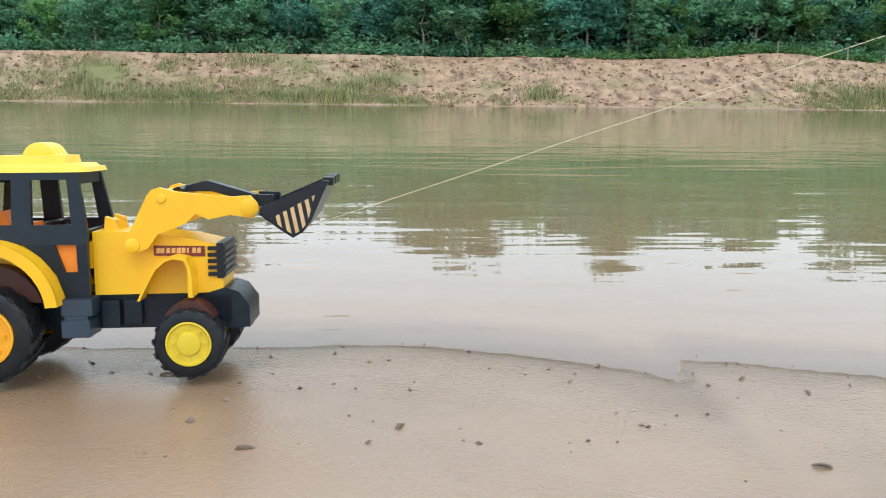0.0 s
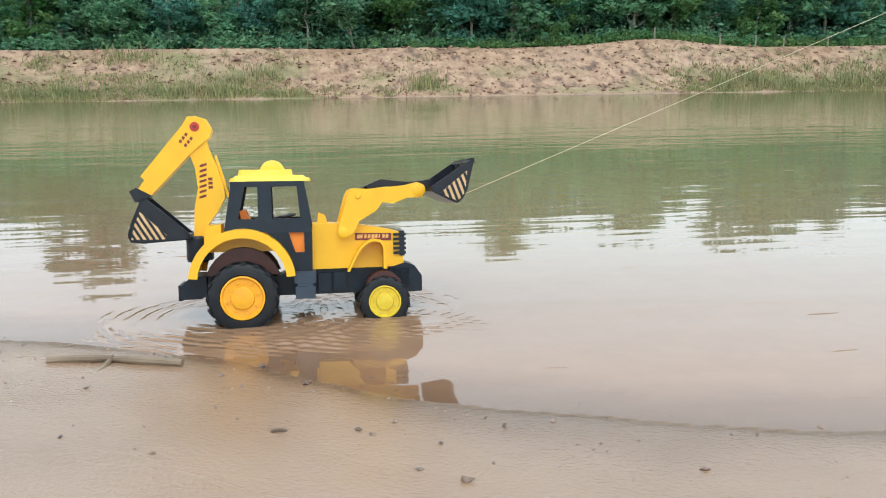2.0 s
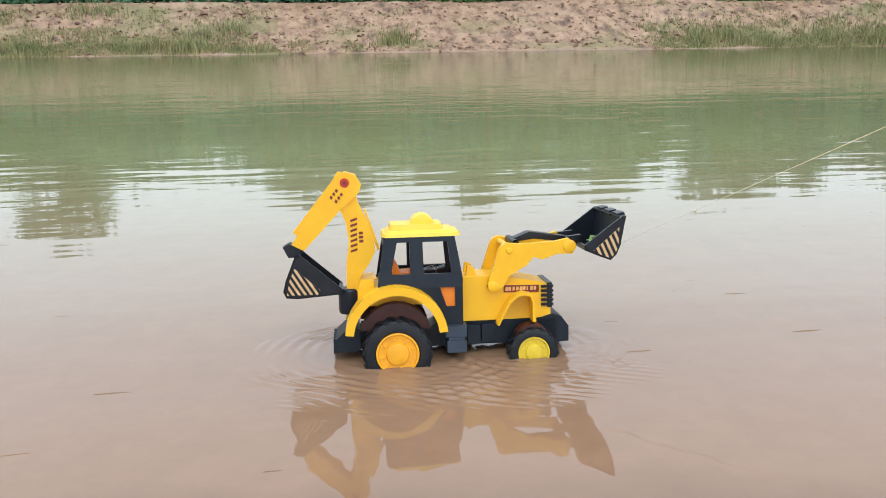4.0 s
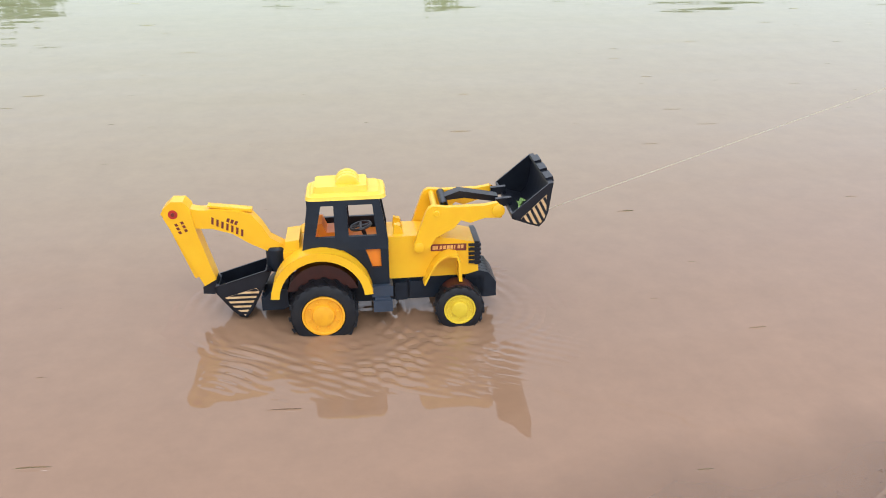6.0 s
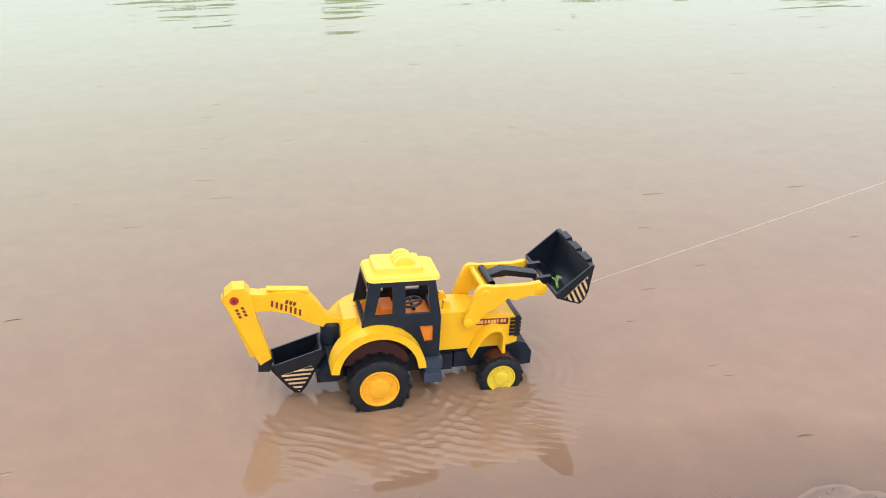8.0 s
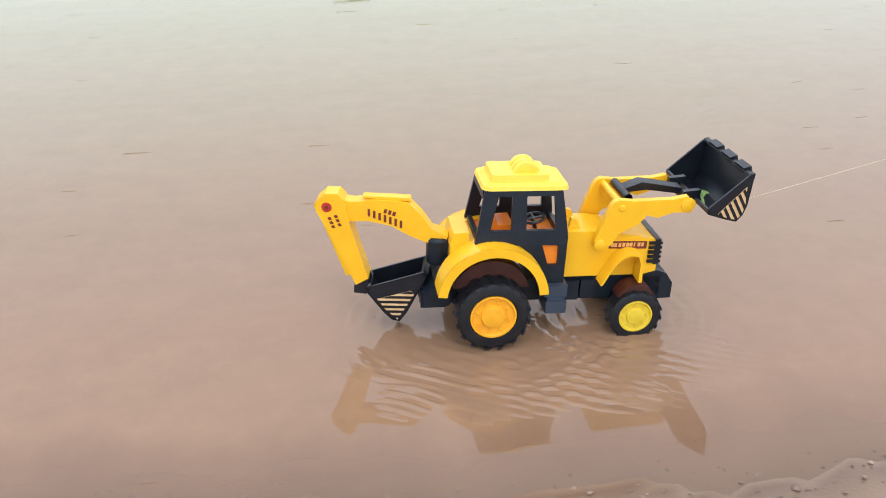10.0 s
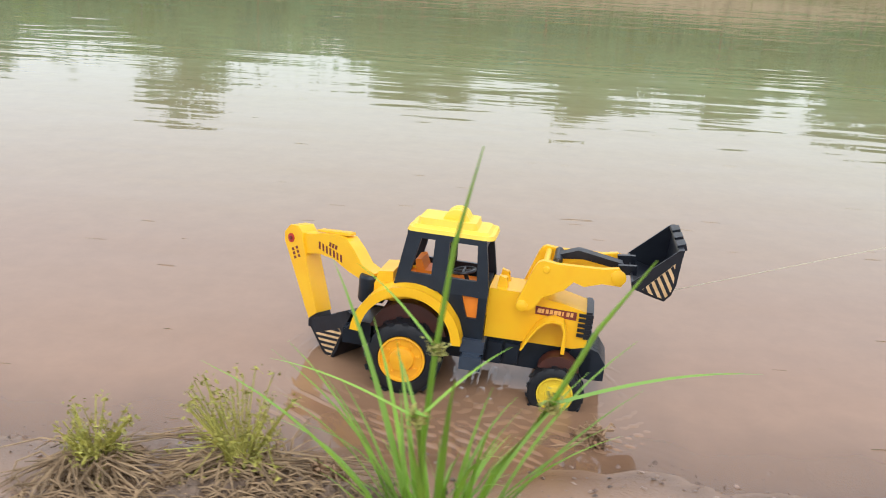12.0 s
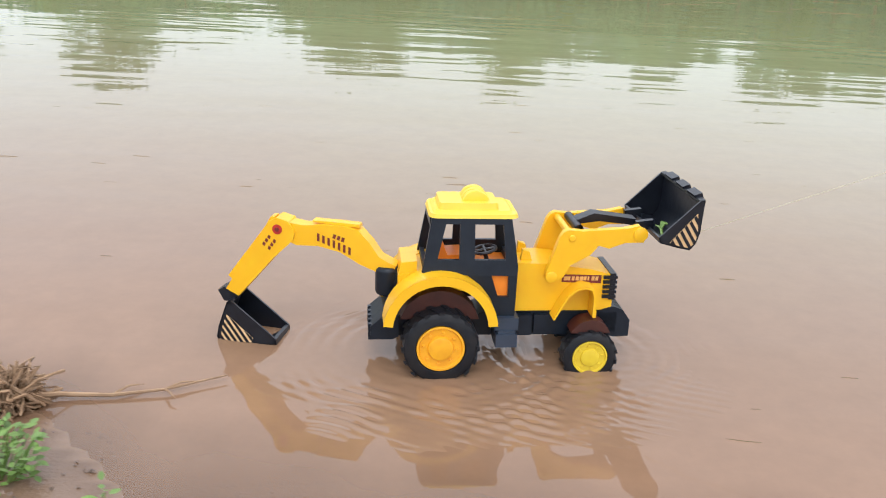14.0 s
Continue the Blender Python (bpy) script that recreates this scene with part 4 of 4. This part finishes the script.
# ---- near beach: stick, plants, roots, clods, pebbles ----
driftwood = new("broken_stick")
driftwood.matrix_basis = Matrix.Translation((0, -0.012, 0.001))
tagged(driftwood, "weathered broken stick lying on wet sand", "stick")
z0 = height(0.12, 0.0) - 0.002
bm = bmesh.new()
tube(bm, [(0.043, 0.028, z0 + 0.004), (0.062, 0.026, z0 + 0.005), (0.09, 0.0225, z0 + 0.005), (0.12, 0.017, z0 + 0.006)], [0.0056, 0.0048, 0.0052, 0.0036], 9)
part("stick_half", bm, wet_wood, driftwood)
bm = bmesh.new()
tube(bm, [(0.115, 0.02, z0 + 0.004), (0.14, 0.008, z0 + 0.005), (0.17, -0.001, z0 + 0.004), (0.204, -0.013, z0 + 0.003)], [0.0034, 0.0048, 0.0054, 0.0052], 9)
part("stick_half", bm, wet_wood, driftwood)
bm = bmesh.new()
tube(bm, [(0.117, 0.015, z0 + 0.004), (0.113, -0.012, z0 + 0.002), (0.107, -0.035, z0 + 0.001), (0.102, -0.06, z0)], [0.003, 0.0026, 0.0022, 0.001], 6)
part("side_twig", bm, wet_wood, driftwood)


def blade_mesh(length, width, bend, fold=0.25, n=9):
    """A long keeled blade that rises and droops over in +x."""
    v, f = [], []
    x = z = 0.0
    a = math.pi / 2 - 0.08
    for i in range(n + 1):
        t = i / n
        w = width * (1 - t ** 2.2) * 0.5 + 0.0002
        v += [(x, -w, z + w * fold), (x, 0, z), (x, w, z + w * fold)]
        a -= bend / n * (0.4 + 1.4 * t)
        x += length / n * math.cos(a)
        z += length / n * math.sin(a)
        if i:
            k = 3 * i
            f += [(k - 3, k, k + 1, k - 2), (k - 2, k + 1, k + 2, k - 1)]
    me = bpy.data.meshes.new("blade")
    me.from_pydata(v, [], f)
    for q in me.polygons:
        q.use_smooth = True
    return me


def sedge(x, y):
    plant = new("sedge_plant")
    plant.matrix_basis = Matrix.Translation((x, y, height(x, y) - 0.004))
    tagged(plant, "tall bright-green sedge clump with seed heads on the shore", "sedge")
    shapes = [blade_mesh(ln, w, b) for ln, w, b in ((0.36, 0.0095, 0.5), (0.30, 0.009, 0.9), (0.25, 0.008, 0.35), (0.22, 0.0075, 1.3), (0.38, 0.010, 0.35), (0.15, 0.007, 0.5))]
    for me in shapes:
        me.materials.append(sedge_green)
    for i in range(60):
        ob = new("blade", shapes[i % 6])
        ob.parent = plant
        a = rng.uniform(0, 360)
        r = rng.uniform(0, 0.032)
        ob.matrix_basis = pose(r * math.cos(radians(a)) * 1.3, r * math.sin(radians(a)) * 0.8, 0, 0, rng.uniform(2, 30), a) @ Matrix.Scale(rng.uniform(0.35, 0.8), 4)
    for i in range(34):
        ob = new("blade", shapes[(2, 5)[i % 2]])
        ob.parent = plant
        a = rng.uniform(0, 360)
        ob.matrix_basis = pose(rng.normal(0, 0.018), rng.normal(0, 0.012), 0, 0, rng.uniform(0, 14), a) @ Matrix.Scale(rng.uniform(0.4, 0.75), 4)
    # three flower stems: foot, knot, tip; a seed head at each knot
    for foot, knot, tip, bracts in (((-0.012, 0.0), (-0.003, -0.027, 0.229), (0.026, -0.02, 0.405), ((55, 150, 0.42),)),
                                    ((0.004, -0.01), (-0.008, -0.105, 0.205), (0.0, -0.112, 0.212), ((64, 185, 0.5), (62, 40, 0.4), (75, 110, 0.35))),
                                    ((0.02, -0.005), (0.098, -0.045, 0.195), (0.165, -0.06, 0.335), ((76, 8, 0.72), (60, 260, 0.4)))):
        bm = bmesh.new()
        a, b, c = Vector((foot[0], foot[1], 0)), Vector(knot), Vector(tip)
        tube(bm, [a, a.lerp(b, 0.5) + Vector((-0.004, 0, 0.012)), b, b.lerp(c, 0.5) + Vector((-0.004, 0, 0.004)), c], [0.0032, 0.003, 0.0026, 0.0022, 0.0005], 7)
        part("stem", bm, sedge_green, plant)
        v, f = leaf_cards(rng, np.array(knot) + rng.normal(0, 0.0042, (90, 3)), 0.0032, 1.0)
        mesh_object("seed_head", v, f, seed_green, plant)
        for tilt, turn, size in bracts:
            ob = new("bract", shapes[2])
            ob.parent = plant
            ob.matrix_basis = Matrix.Translation(b) @ pose(0, 0, 0, 0, tilt - 10, turn) @ Matrix.Scale(size, 4)
    return plant


sedge(6.42, -0.615)


def weed(x, y, size, flowers):
    """A low weed with thin branching stems, tiny pale-green heads and a skirt of dry straw."""
    plant = new("shore_weed")
    plant.matrix_basis = Matrix.Translation((x, y, height(x, y) - 0.003))
    tagged(plant, "low yellow-green weed tuft with dry straw at its foot", "weed", "weeds on the shore")
    bm = bmesh.new()
    heads = []
    for _ in range(40):
        a, ln = rng.uniform(0, 6.28), size * rng.uniform(0.5, 1.0)
        e = Vector((math.cos(a) * ln * 0.55, math.sin(a) * ln * 0.45, ln))
        tube(bm, [(0, 0, 0), e * 0.5 + Vector((0, 0, 0.01)), e], [0.0013, 0.001, 0.0007], 5)
        heads.append(e)
        for _ in range(2):
            e2 = e * 0.6 + Vector(rng.normal(0, size * 0.16, 3))
            tube(bm, [e * 0.5, e2], [0.0008, 0.0005], 4)
            heads.append(e2)
    part("stem_tangle", bm, weed_green, plant)["kind"] = "stuff"
    c = np.concatenate([np.array(h) + rng.normal(0, 0.0038, (flowers, 3)) for h in heads])
    c[:, 2] = np.abs(c[:, 2])
    v, f = leaf_cards(rng, c, 0.003, 1.0)
    mesh_object("flower_heads", v, f, weed_green, plant)["kind"] = "stuff"
    bm = bmesh.new()
    for _ in range(150):
        a, ln = rng.uniform(0, 6.28), size * rng.uniform(0.3, 1.5)
        p1 = Vector((math.cos(a) * ln * 0.4, math.sin(a) * ln * 0.35, rng.uniform(0.010, 0.042)))
        p2 = Vector((math.cos(a + 0.3) * ln, math.sin(a + 0.3) * ln * 0.7, rng.uniform(0.002, 0.006)))
        foot = Vector((rng.normal(0, size * 0.22), rng.normal(0, size * 0.16), 0.012))
        p1 += Vector((rng.normal(0, 0.012), rng.normal(0, 0.010), 0))
        p2 += Vector((rng.normal(0, 0.02), rng.normal(0, 0.014), 0))
        tube(bm, [foot, foot.lerp(p1, 0.6) + Vector((0, 0, 0.006)), p1.lerp(p2, 0.4), p2], [0.0014, 0.0014, 0.0012, 0.0006], 4)
    part("dry_straw", bm, straw, plant)["kind"] = "stuff"
    return plant


weed(6.055, -0.552, 0.082, 5)
weed(6.208, -0.535, 0.115, 6)


def leafy(x, y, size, count):
    plant = new("leafy_herb")
    plant.matrix_basis = Matrix.Translation((x, y, height(x, y) - 0.002))
    tagged(plant, "low fresh-green herb with small oval leaves", "herb", "herbs on the shore")
    v, f = [], []
    for i in range(9):
        t, w = i / 8, 0.5 * math.sin(math.pi * min(1, (i / 8) ** 0.8)) * 0.55
        v += [(t, -w, 0.12 * w + 0.1 * t * (1 - t)), (t, 0, 0.1 * t * (1 - t)), (t, w, 0.12 * w + 0.1 * t * (1 - t))]
        if i:
            k = 3 * i
            f += [(k - 3, k, k + 1, k - 2), (k - 2, k + 1, k + 2, k - 1)]
    me = bpy.data.meshes.new("leaf")
    me.from_pydata(v, [], f)
    me.materials.append(leaf_green)
    for q in me.polygons:
        q.use_smooth = True
    bm = bmesh.new()
    for i in range(count):
        a = rng.uniform(0, 360)
        r, h = size * math.sqrt(rng.uniform(0, 1)), rng.uniform(0.006, 0.055)
        p = Vector((r * math.cos(radians(a)), r * math.sin(radians(a)) * 0.8, h))
        if i % 4 == 0:
            tube(bm, [(p.x * 0.4, p.y * 0.4, 0), p], [0.001, 0.0007], 4)
        ob = new("leaf", me)
        ob.parent = plant
        ob.matrix_basis = Matrix.Translation(p) @ pose(0, 0, 0, rng.uniform(-20, 20), rng.uniform(-35, 15), a + rng.uniform(-50, 50)) @ Matrix.Scale(rng.uniform(0.008, 0.0155), 4)
    part("stalks", bm, leaf_green, plant)
    return plant


leafy(7.19, -0.605, 0.05, 240)
leafy(7.06, -0.625, 0.03, 70)
leafy(7.335, -0.665, 0.014, 10)


def root_clump(x, y, size, strands, arm):
    thing = new("root_clump")
    thing.matrix_basis = Matrix.Translation((x, y, height(x, y)))
    tagged(thing, "tangle of dry brown roots on the wet shore", "roots", "root tangles")
    bm = bmesh.new()
    for _ in range(strands):
        p = [Vector((0, 0, 0.004)) + Vector(rng.normal(0, size * 0.4, 3)) for _ in range(4)]
        for q in p:
            q.z = abs(q.z) * 1.1 + 0.001
        tube(bm, p, [0.0021, 0.0019, 0.0015, 0.0007], 5)
    part("rootlet_tangle", bm, dry_root, thing)["kind"] = "stuff"
    if arm:
        bm = bmesh.new()
        tube(bm, [Vector(p) for p in arm], [0.004 * (1 - 0.75 * k / (len(arm) - 1)) for k in range(len(arm))], 7)
        for k, d in ((2, (0.03, 0.028)), (3, (0.02, -0.02)), (3, (0.034, 0.022))):
            b = Vector(arm[k])
            tube(bm, [b, b + Vector((d[0] * 0.5, d[1] * 0.6, 0.004)), b + Vector((d[0], d[1], 0.001))], [0.0018, 0.0014, 0.0006], 5)
        part("long_root", bm, dry_root, thing)
    return thing


root_clump(7.135, -0.462, 0.05, 110, [(0, 0.0, 0.012), (0.05, 0.02, 0.008), (0.11, 0.028, 0.006), (0.17, 0.045, 0.008), (0.235, 0.085, 0.009)])
root_clump(7.071, -0.381, 0.012, 22, None)
root_clump(6.592, -0.385, 0.024, 40, [(0, 0, 0.004), (-0.04, -0.012, 0.003), (-0.08, -0.022, 0.002), (-0.12, -0.04, 0.001)])
root_clump(6.30, -0.53, 0.03, 26, None)


def mud_mound(x0, y0, rx, ry, tall):
    """A low crumbly mound of dried mud with straw trodden into it."""
    nx, ny = 110, 60
    v, f = [], []
    for j in range(ny + 1):
        for i in range(nx + 1):
            a, b = 2 * i / nx - 1, 2 * j / ny - 1
            x, y = x0 + a * rx, y0 + b * ry
            e = max(0.0, 1 - (a * a + b * b) * (1 + 0.5 * noise.noise((x * 9, y * 9, 8))))
            lump = 0.55 + 0.6 * abs(noise.noise((x * 26, y * 26, 1))) + 0.5 * abs(noise.noise((x * 60, y * 60, 2))) + 0.25 * noise.noise((x * 140, y * 140, 5))
            v.append((x, y, height(x, y) - 0.004 + (tall * lump + 0.004) * min(1, e * 1.8)))
    for j in range(ny):
        for i in range(nx):
            k = j * (nx + 1) + i
            f.append((k, k + 1, k + nx + 2, k + nx + 1))
    root = mesh_object("mud_mound", v, f, mud)
    tagged(root, "low crumbly mound of dark dried mud on the shore", "mud mound")
    bm = bmesh.new()
    for _ in range(320):
        x, y = rng.normal(x0, rx * 0.36), rng.normal(y0, ry * 0.40)
        a, ln = rng.uniform(0, 6.28), rng.uniform(0.010, 0.055)
        z = height(x, y) + tall * 0.75
        dx, dy = math.cos(a) * ln, math.sin(a) * ln * 0.6
        tube(bm, [(x - dx, y - dy, z - 0.006), (x, y, z + rng.uniform(0.002, 0.014)), (x + dx, y + dy, z - 0.006)], [0.0008, 0.0012, 0.0006], 4)
    litter = part("trodden_straw", bm, straw)
    tagged(litter, "pale dry straw scattered over the mud mound", "straw", kind="stuff")


mud_mound(6.27, -0.60, 0.17, 0.08, 0.021)
mud_mound(6.09, -0.65, 0.15, 0.075, 0.012)
clump = None
for i in range(44):
    cx, cy, sx, sy = ((6.29, -0.59, 0.09, 0.04), (6.16, -0.65, 0.10, 0.05), (6.36, -0.57, 0.05, 0.03))[i % 3]
    x, y = rng.normal(cx, sx), rng.normal(cy, sy)
    m = Matrix.Translation((x, y, height(x, y) + 0.002)) @ Matrix.Rotation(rng.uniform(0, 6), 4, "Z")
    if clump is None:
        bm = bmesh.new()
        bmesh.ops.create_icosphere(bm, subdivisions=2, radius=0.008)
        for q in bm.verts:
            q.co *= 1 + 0.55 * noise.noise(q.co * 90)
            q.co.z *= 0.6
        clump = part("mud_clod", bm, mud, at=m, smooth=False)
        tagged(clump, "dark crumbly mud clod on the shore", "clod", "mud clods")
    else:
        copy_thing(clump, m).scale = [rng.uniform(0.4, 1.25)] * 3

v, f = [], []
for _ in range(8000):
    x = rng.uniform(-1.6, 8.6)
    ys = float(np.interp(x, [k[0] for k in SHORE], [k[1] for k in SHORE]))
    y = ys - abs(rng.normal(0, 0.22)) + 0.05
    if x < 2.5 and rng.random() < 0.75:
        continue
    r = abs(rng.normal(0, 0.0016)) + 0.0007
    if rng.random() < 0.012:
        r *= 2.2
    z = height(x, y) + r * 0.2
    k = len(v)
    p = rng.normal(0, 1, (6, 3)) * 0.2 + np.array([(1, 0, 0), (-1, 0, 0), (0, 1, 0), (0, -1, 0), (0, 0, 0.7), (0, 0, -0.6)])
    v += [(x + q[0] * r, y + q[1] * r, z + q[2] * r) for q in p]
    f += [(k + a, k + b, k + c) for a, b, c in ((0, 2, 4), (2, 1, 4), (1, 3, 4), (3, 0, 4), (2, 0, 5), (1, 2, 5), (3, 1, 5), (0, 3, 5))]
tagged(mesh_object("pebbles", v, f, pebble), "coarse grit and small pebbles on wet sand", "pebbles", kind="stuff")
bits = None
for x, y, a in ((-0.776, 0.132, 20), (-0.527, -0.046, 70), (-0.18, -0.142, 150), (-0.658, -0.095, 5), (0.319, -0.265, 10)):
    m = Matrix.Translation((x, y, height(x, y))) @ Matrix.Rotation(radians(a), 4, "Z")
    if bits is None:
        bm = bmesh.new()
        prism(bm, [(-0.008, 0), (0.001, 0.001), (0.009, 0.0005), (0.002, 0.003), (-0.005, 0.0028)], -0.002, 0.002)
        bits = part("leaf_scrap", bm, mud, at=m, bevel=0.0004)
        tagged(bits, "dark scrap of dead leaf on the sand", "leaf scrap", "dead leaf scraps")
    else:
        copy_thing(bits, m)


def wake_sheet():
    """Ripples that the toy carries along: arcs ahead of the front wheels and trailing chevrons, fading out to the edges."""
    nx, ny = 280, 250
    v, f = [], []
    for j in range(ny + 1):
        for i in range(nx + 1):
            x, y = -0.30 + 0.80 * i / nx, -0.28 + 0.52 * j / ny
            u = min(1.0, 4 * min(i / nx, 1 - i / nx)) * min(1.0, 4 * min(j / ny, 1 - j / ny))
            r = math.hypot(x - 0.2, y * 1.1)
            q = math.hypot(x - 0.0, y * 1.1)
            n1 = noise.noise((x * 11, y * 11, 4))
            u = min(u, max(0.0, 2.4 * (1 - math.hypot((x - 0.07) / 0.36, (y + 0.03) / 0.25)) + 0.35 * n1))
            h = 0.0004 * math.sin(r * 300 + 3 * n1) * math.exp(-((r - 0.13) / 0.07) ** 2) + 0.0005 * math.sin(q * 270 + 1 + 3 * n1) * math.exp(-((q - 0.16) / 0.08) ** 2)
            h += 0.0006 * math.sin((abs(y) * 1.5 - x * 0.8) * 230 + 4 * n1) * math.exp(-((abs(y) - 0.17) / 0.08) ** 2)
            h *= 0.45 + 1.2 * noise.noise((x * 14, y * 14, 9))
            h *= 2.6
            h += 0.0005 * noise.noise((x * 40, y * 90, 2)) * math.exp(-((r - 0.1) / 0.16) ** 2)
            h += 0.0009 * noise.noise((x * 26 + y * 12, y * 75, 5)) * math.exp(-((y + 0.17) / 0.09) ** 2 - ((x - 0.06) / 0.2) ** 2)
            v.append((x, y, -0.0012 + 0.0019 * min(1, u * 1.6 + 0.3 * n1 * (1 - u)) + h * u))
    for j in range(ny):
        for i in range(nx):
            k = j * (nx + 1) + i
            f.append((k, k + 1, k + nx + 2, k + nx + 1))
    ob = mesh_object("wake_ripples", v, f, wake_look, smooth=True)
    return tagged(ob, "small ripples spreading on muddy water round the toy", "ripples", kind="stuff")


wake_look = water_look.copy()
wake_look.name = "muddy_water_wake"
wake = wake_sheet()
layer = wake.data.attributes.new("depth", "FLOAT", "POINT")
layer.data.foreach_set("value", [0.03] * len(wake.data.vertices))

# ---- what moves ----
TOY = [
    (0, -0.940, 0.152, 0.0157, -2.57, -0.83, -0.70),
    (0.5, -0.646, 0.152, 0.0125, -5.23, -0.28, 0.77),
    (1, -0.308, 0.177, 0.0005, -5.98, -0.85, 3.16),
    (1.5, -0.038, 0.179, -0.0029, -5.73, 1.19, 4.91),
    (2, 0.265, 0.230, -0.0167, -6.51, 0.86, -0.07),
    (2.5, 0.538, 0.179, -0.0237, -5.23, 4.06, -7.45),
    (5, 2.115, 0.135, -0.0392, -5.84, -3.25, -1.80),
    (5.5, 2.399, 0.117, -0.0310, -7.78, -3.74, -3.56),
    (6, 2.696, 0.086, -0.0245, -5.07, -1.62, -3.87),
    (6.5, 3.036, 0.066, -0.0217, -5.21, -0.77, -2.31),
    (7, 3.283, 0.052, -0.0189, -3.29, 1.22, -1.54),
    (7.5, 3.556, 0.048, -0.0154, -3.65, 2.11, -0.41),
    (8, 3.875, 0.041, -0.0145, -2.80, 3.17, -0.83),
    (8.5, 4.192, 0.008, -0.0052, -2.13, 4.14, -1.23),
    (9, 4.517, -0.022, 0.0020, -2.09, 4.61, -1.56),
    (11.5, 6.123, -0.225, -0.0089, -4.71, -1.35, -8.36),
    (12, 6.351, -0.232, -0.0103, -5.36, 2.01, -5.17),
    (12.5, 6.636, -0.329, -0.0010, -6.97, 1.74, -1.00),
    (13, 6.942, -0.378, 0.0029, -5.50, -0.35, 5.01),
    (13.5, 7.317, -0.360, -0.0003, -4.69, 2.21, 6.80),
    (14, 7.626, -0.267, -0.0112, -3.12, 0.14, 8.20),
]
# seconds, boom angle, dipper angle, swing; loader lift; string rise and bearing
ARMS = [(0, 90, 230, 0), (0.5, 92, 231, 0), (1.5, 91.5, 230.5, 0), (2.5, 92, 231, 0), (5, 96, 231.5, 0), (5.25, 110, 244, 0), (5.5, 129, 264, 0), (5.75, 146, 281, 0), (6, 157, 289, 0), (6.5, 160, 290, 0), (9, 162, 291, 0),
        (10, 165, 292, -10), (11.5, 173.5, 297, -31), (12.5, 172.5, 297, -25), (12.75, 168, 276, -22), (13, 164.5, 254, -21), (13.25, 164, 242, -18), (13.5, 164, 235, -16), (14, 164.5, 234, -16)]
# loader bucket curling on the arm ends
CURL = [(0, 0), (2.5, 0), (5, 9), (14, 13)]
LOADER = [(0, -2), (0.25, -6), (0.5, -8.4), (1, -6.4), (1.5, 1), (2, 8.5), (2.5, 10), (5, 4), (8, 4.3), (9, 5.2), (11.5, 6), (13, 4), (14, 7.5)]
# front axle rocking on its pin: metres by which the wheel on the beach side drops
ROCK = [(0, 0), (2.5, 0), (5, -0.005), (8, -0.005), (9, -0.002), (11.5, 0.004), (12.5, 0.008), (13, 0.010), (14, 0.007)]
STRING = [(0, 19.5, 0), (0.5, 19, 0), (1, 20, 0), (1.5, 21.8, 1), (2.5, 22.5, 0), (5, 21, 0), (6.5, 18.6, 0), (7.5, 16.5, 0), (8.5, 12.5, 0), (9, 11, 0), (11.5, 17, 0), (12.5, 20, 0), (13.5, 24, 0), (14, 24, 0)]


def motions():
    body = [(t, pose(x, y, z, rx, ry, rz)) for t, x, y, z, rx, ry, rz in TOY]
    walk(toy, body)
    walk(wake, [(t, pose(x, y, float(np.interp(t, (0.9, 1.4, 2.1, 9, 11.5, 13, 14), (-0.012, -0.003, 0, 0, -0.0009, -0.0009, 0))), 0, 0, rz)) for t, x, y, z, rx, ry, rz in TOY])
    times = [k / 15 for k in range(211)]
    xs_at = np.interp(times, [r[0] for r in TOY], [r[1] for r in TOY])
    for ob, (x, y, z), r in wheels:
        rock = [np.interp(t, [k[0] for k in ROCK], [k[1] for k in ROCK]) * (0 if x < 0.1 else 1 if y < 0 else -1) for t in times]
        walk(ob, [(t, pose(x, y, z - float(q)) @ Matrix.Rotation((d - xs_at[0]) / r, 4, "Y")) for t, d, q in zip(times, xs_at, rock)])
    rows_boom, rows_stick = [], []
    for t, b, s, w in ARMS:
        swing = Matrix.Translation((BOOM[0], 0, BOOM[1])) @ Matrix.Rotation(radians(w), 4, "Z")
        rows_boom.append((t, swing @ Matrix.Rotation(radians(-b), 4, "Y")))
        rows_stick.append((t, swing @ Matrix.Translation((BOOM_LEN * math.cos(radians(b)), 0, BOOM_LEN * math.sin(radians(b)))) @ Matrix.Rotation(radians(-s), 4, "Y")))
    walk(boom, rows_boom)
    walk(stick, rows_stick)
    walk(loader, [(t, Matrix.Translation((LIFT[0], 0, LIFT[1])) @ Matrix.Rotation(radians(-a), 4, "Y")) for t, a in LOADER])
    pin = Matrix.Translation((0.2715 - LIFT[0], 0, 0.18 - LIFT[1]))
    for ob in curling:
        walk(ob, [(t, pin @ Matrix.Rotation(radians(-a), 4, "Y") @ pin.inverted()) for t, a in CURL])
    tied, leaf = [], []
    for t, m in body:
        lift = Matrix.Translation((LIFT[0], 0, LIFT[1])) @ Matrix.Rotation(radians(-float(np.interp(t, [r[0] for r in LOADER], [r[1] for r in LOADER]))), 4, "Y")
        knot = (m @ lift @ Vector((0.178, -0.02, 0.022))).to_tuple()
        rise, turn = (float(np.interp(t, [r[0] for r in STRING], [r[k] for r in STRING])) for k in (1, 2))
        tied.append((t, pose(*knot, 0, -rise, turn)))
        leaf.append((t, m @ lift @ pose(0.152, -0.02, 0.0335, 0, -35, 0)))
    walk(string, tied)
    walk(sprig, leaf)


motions()
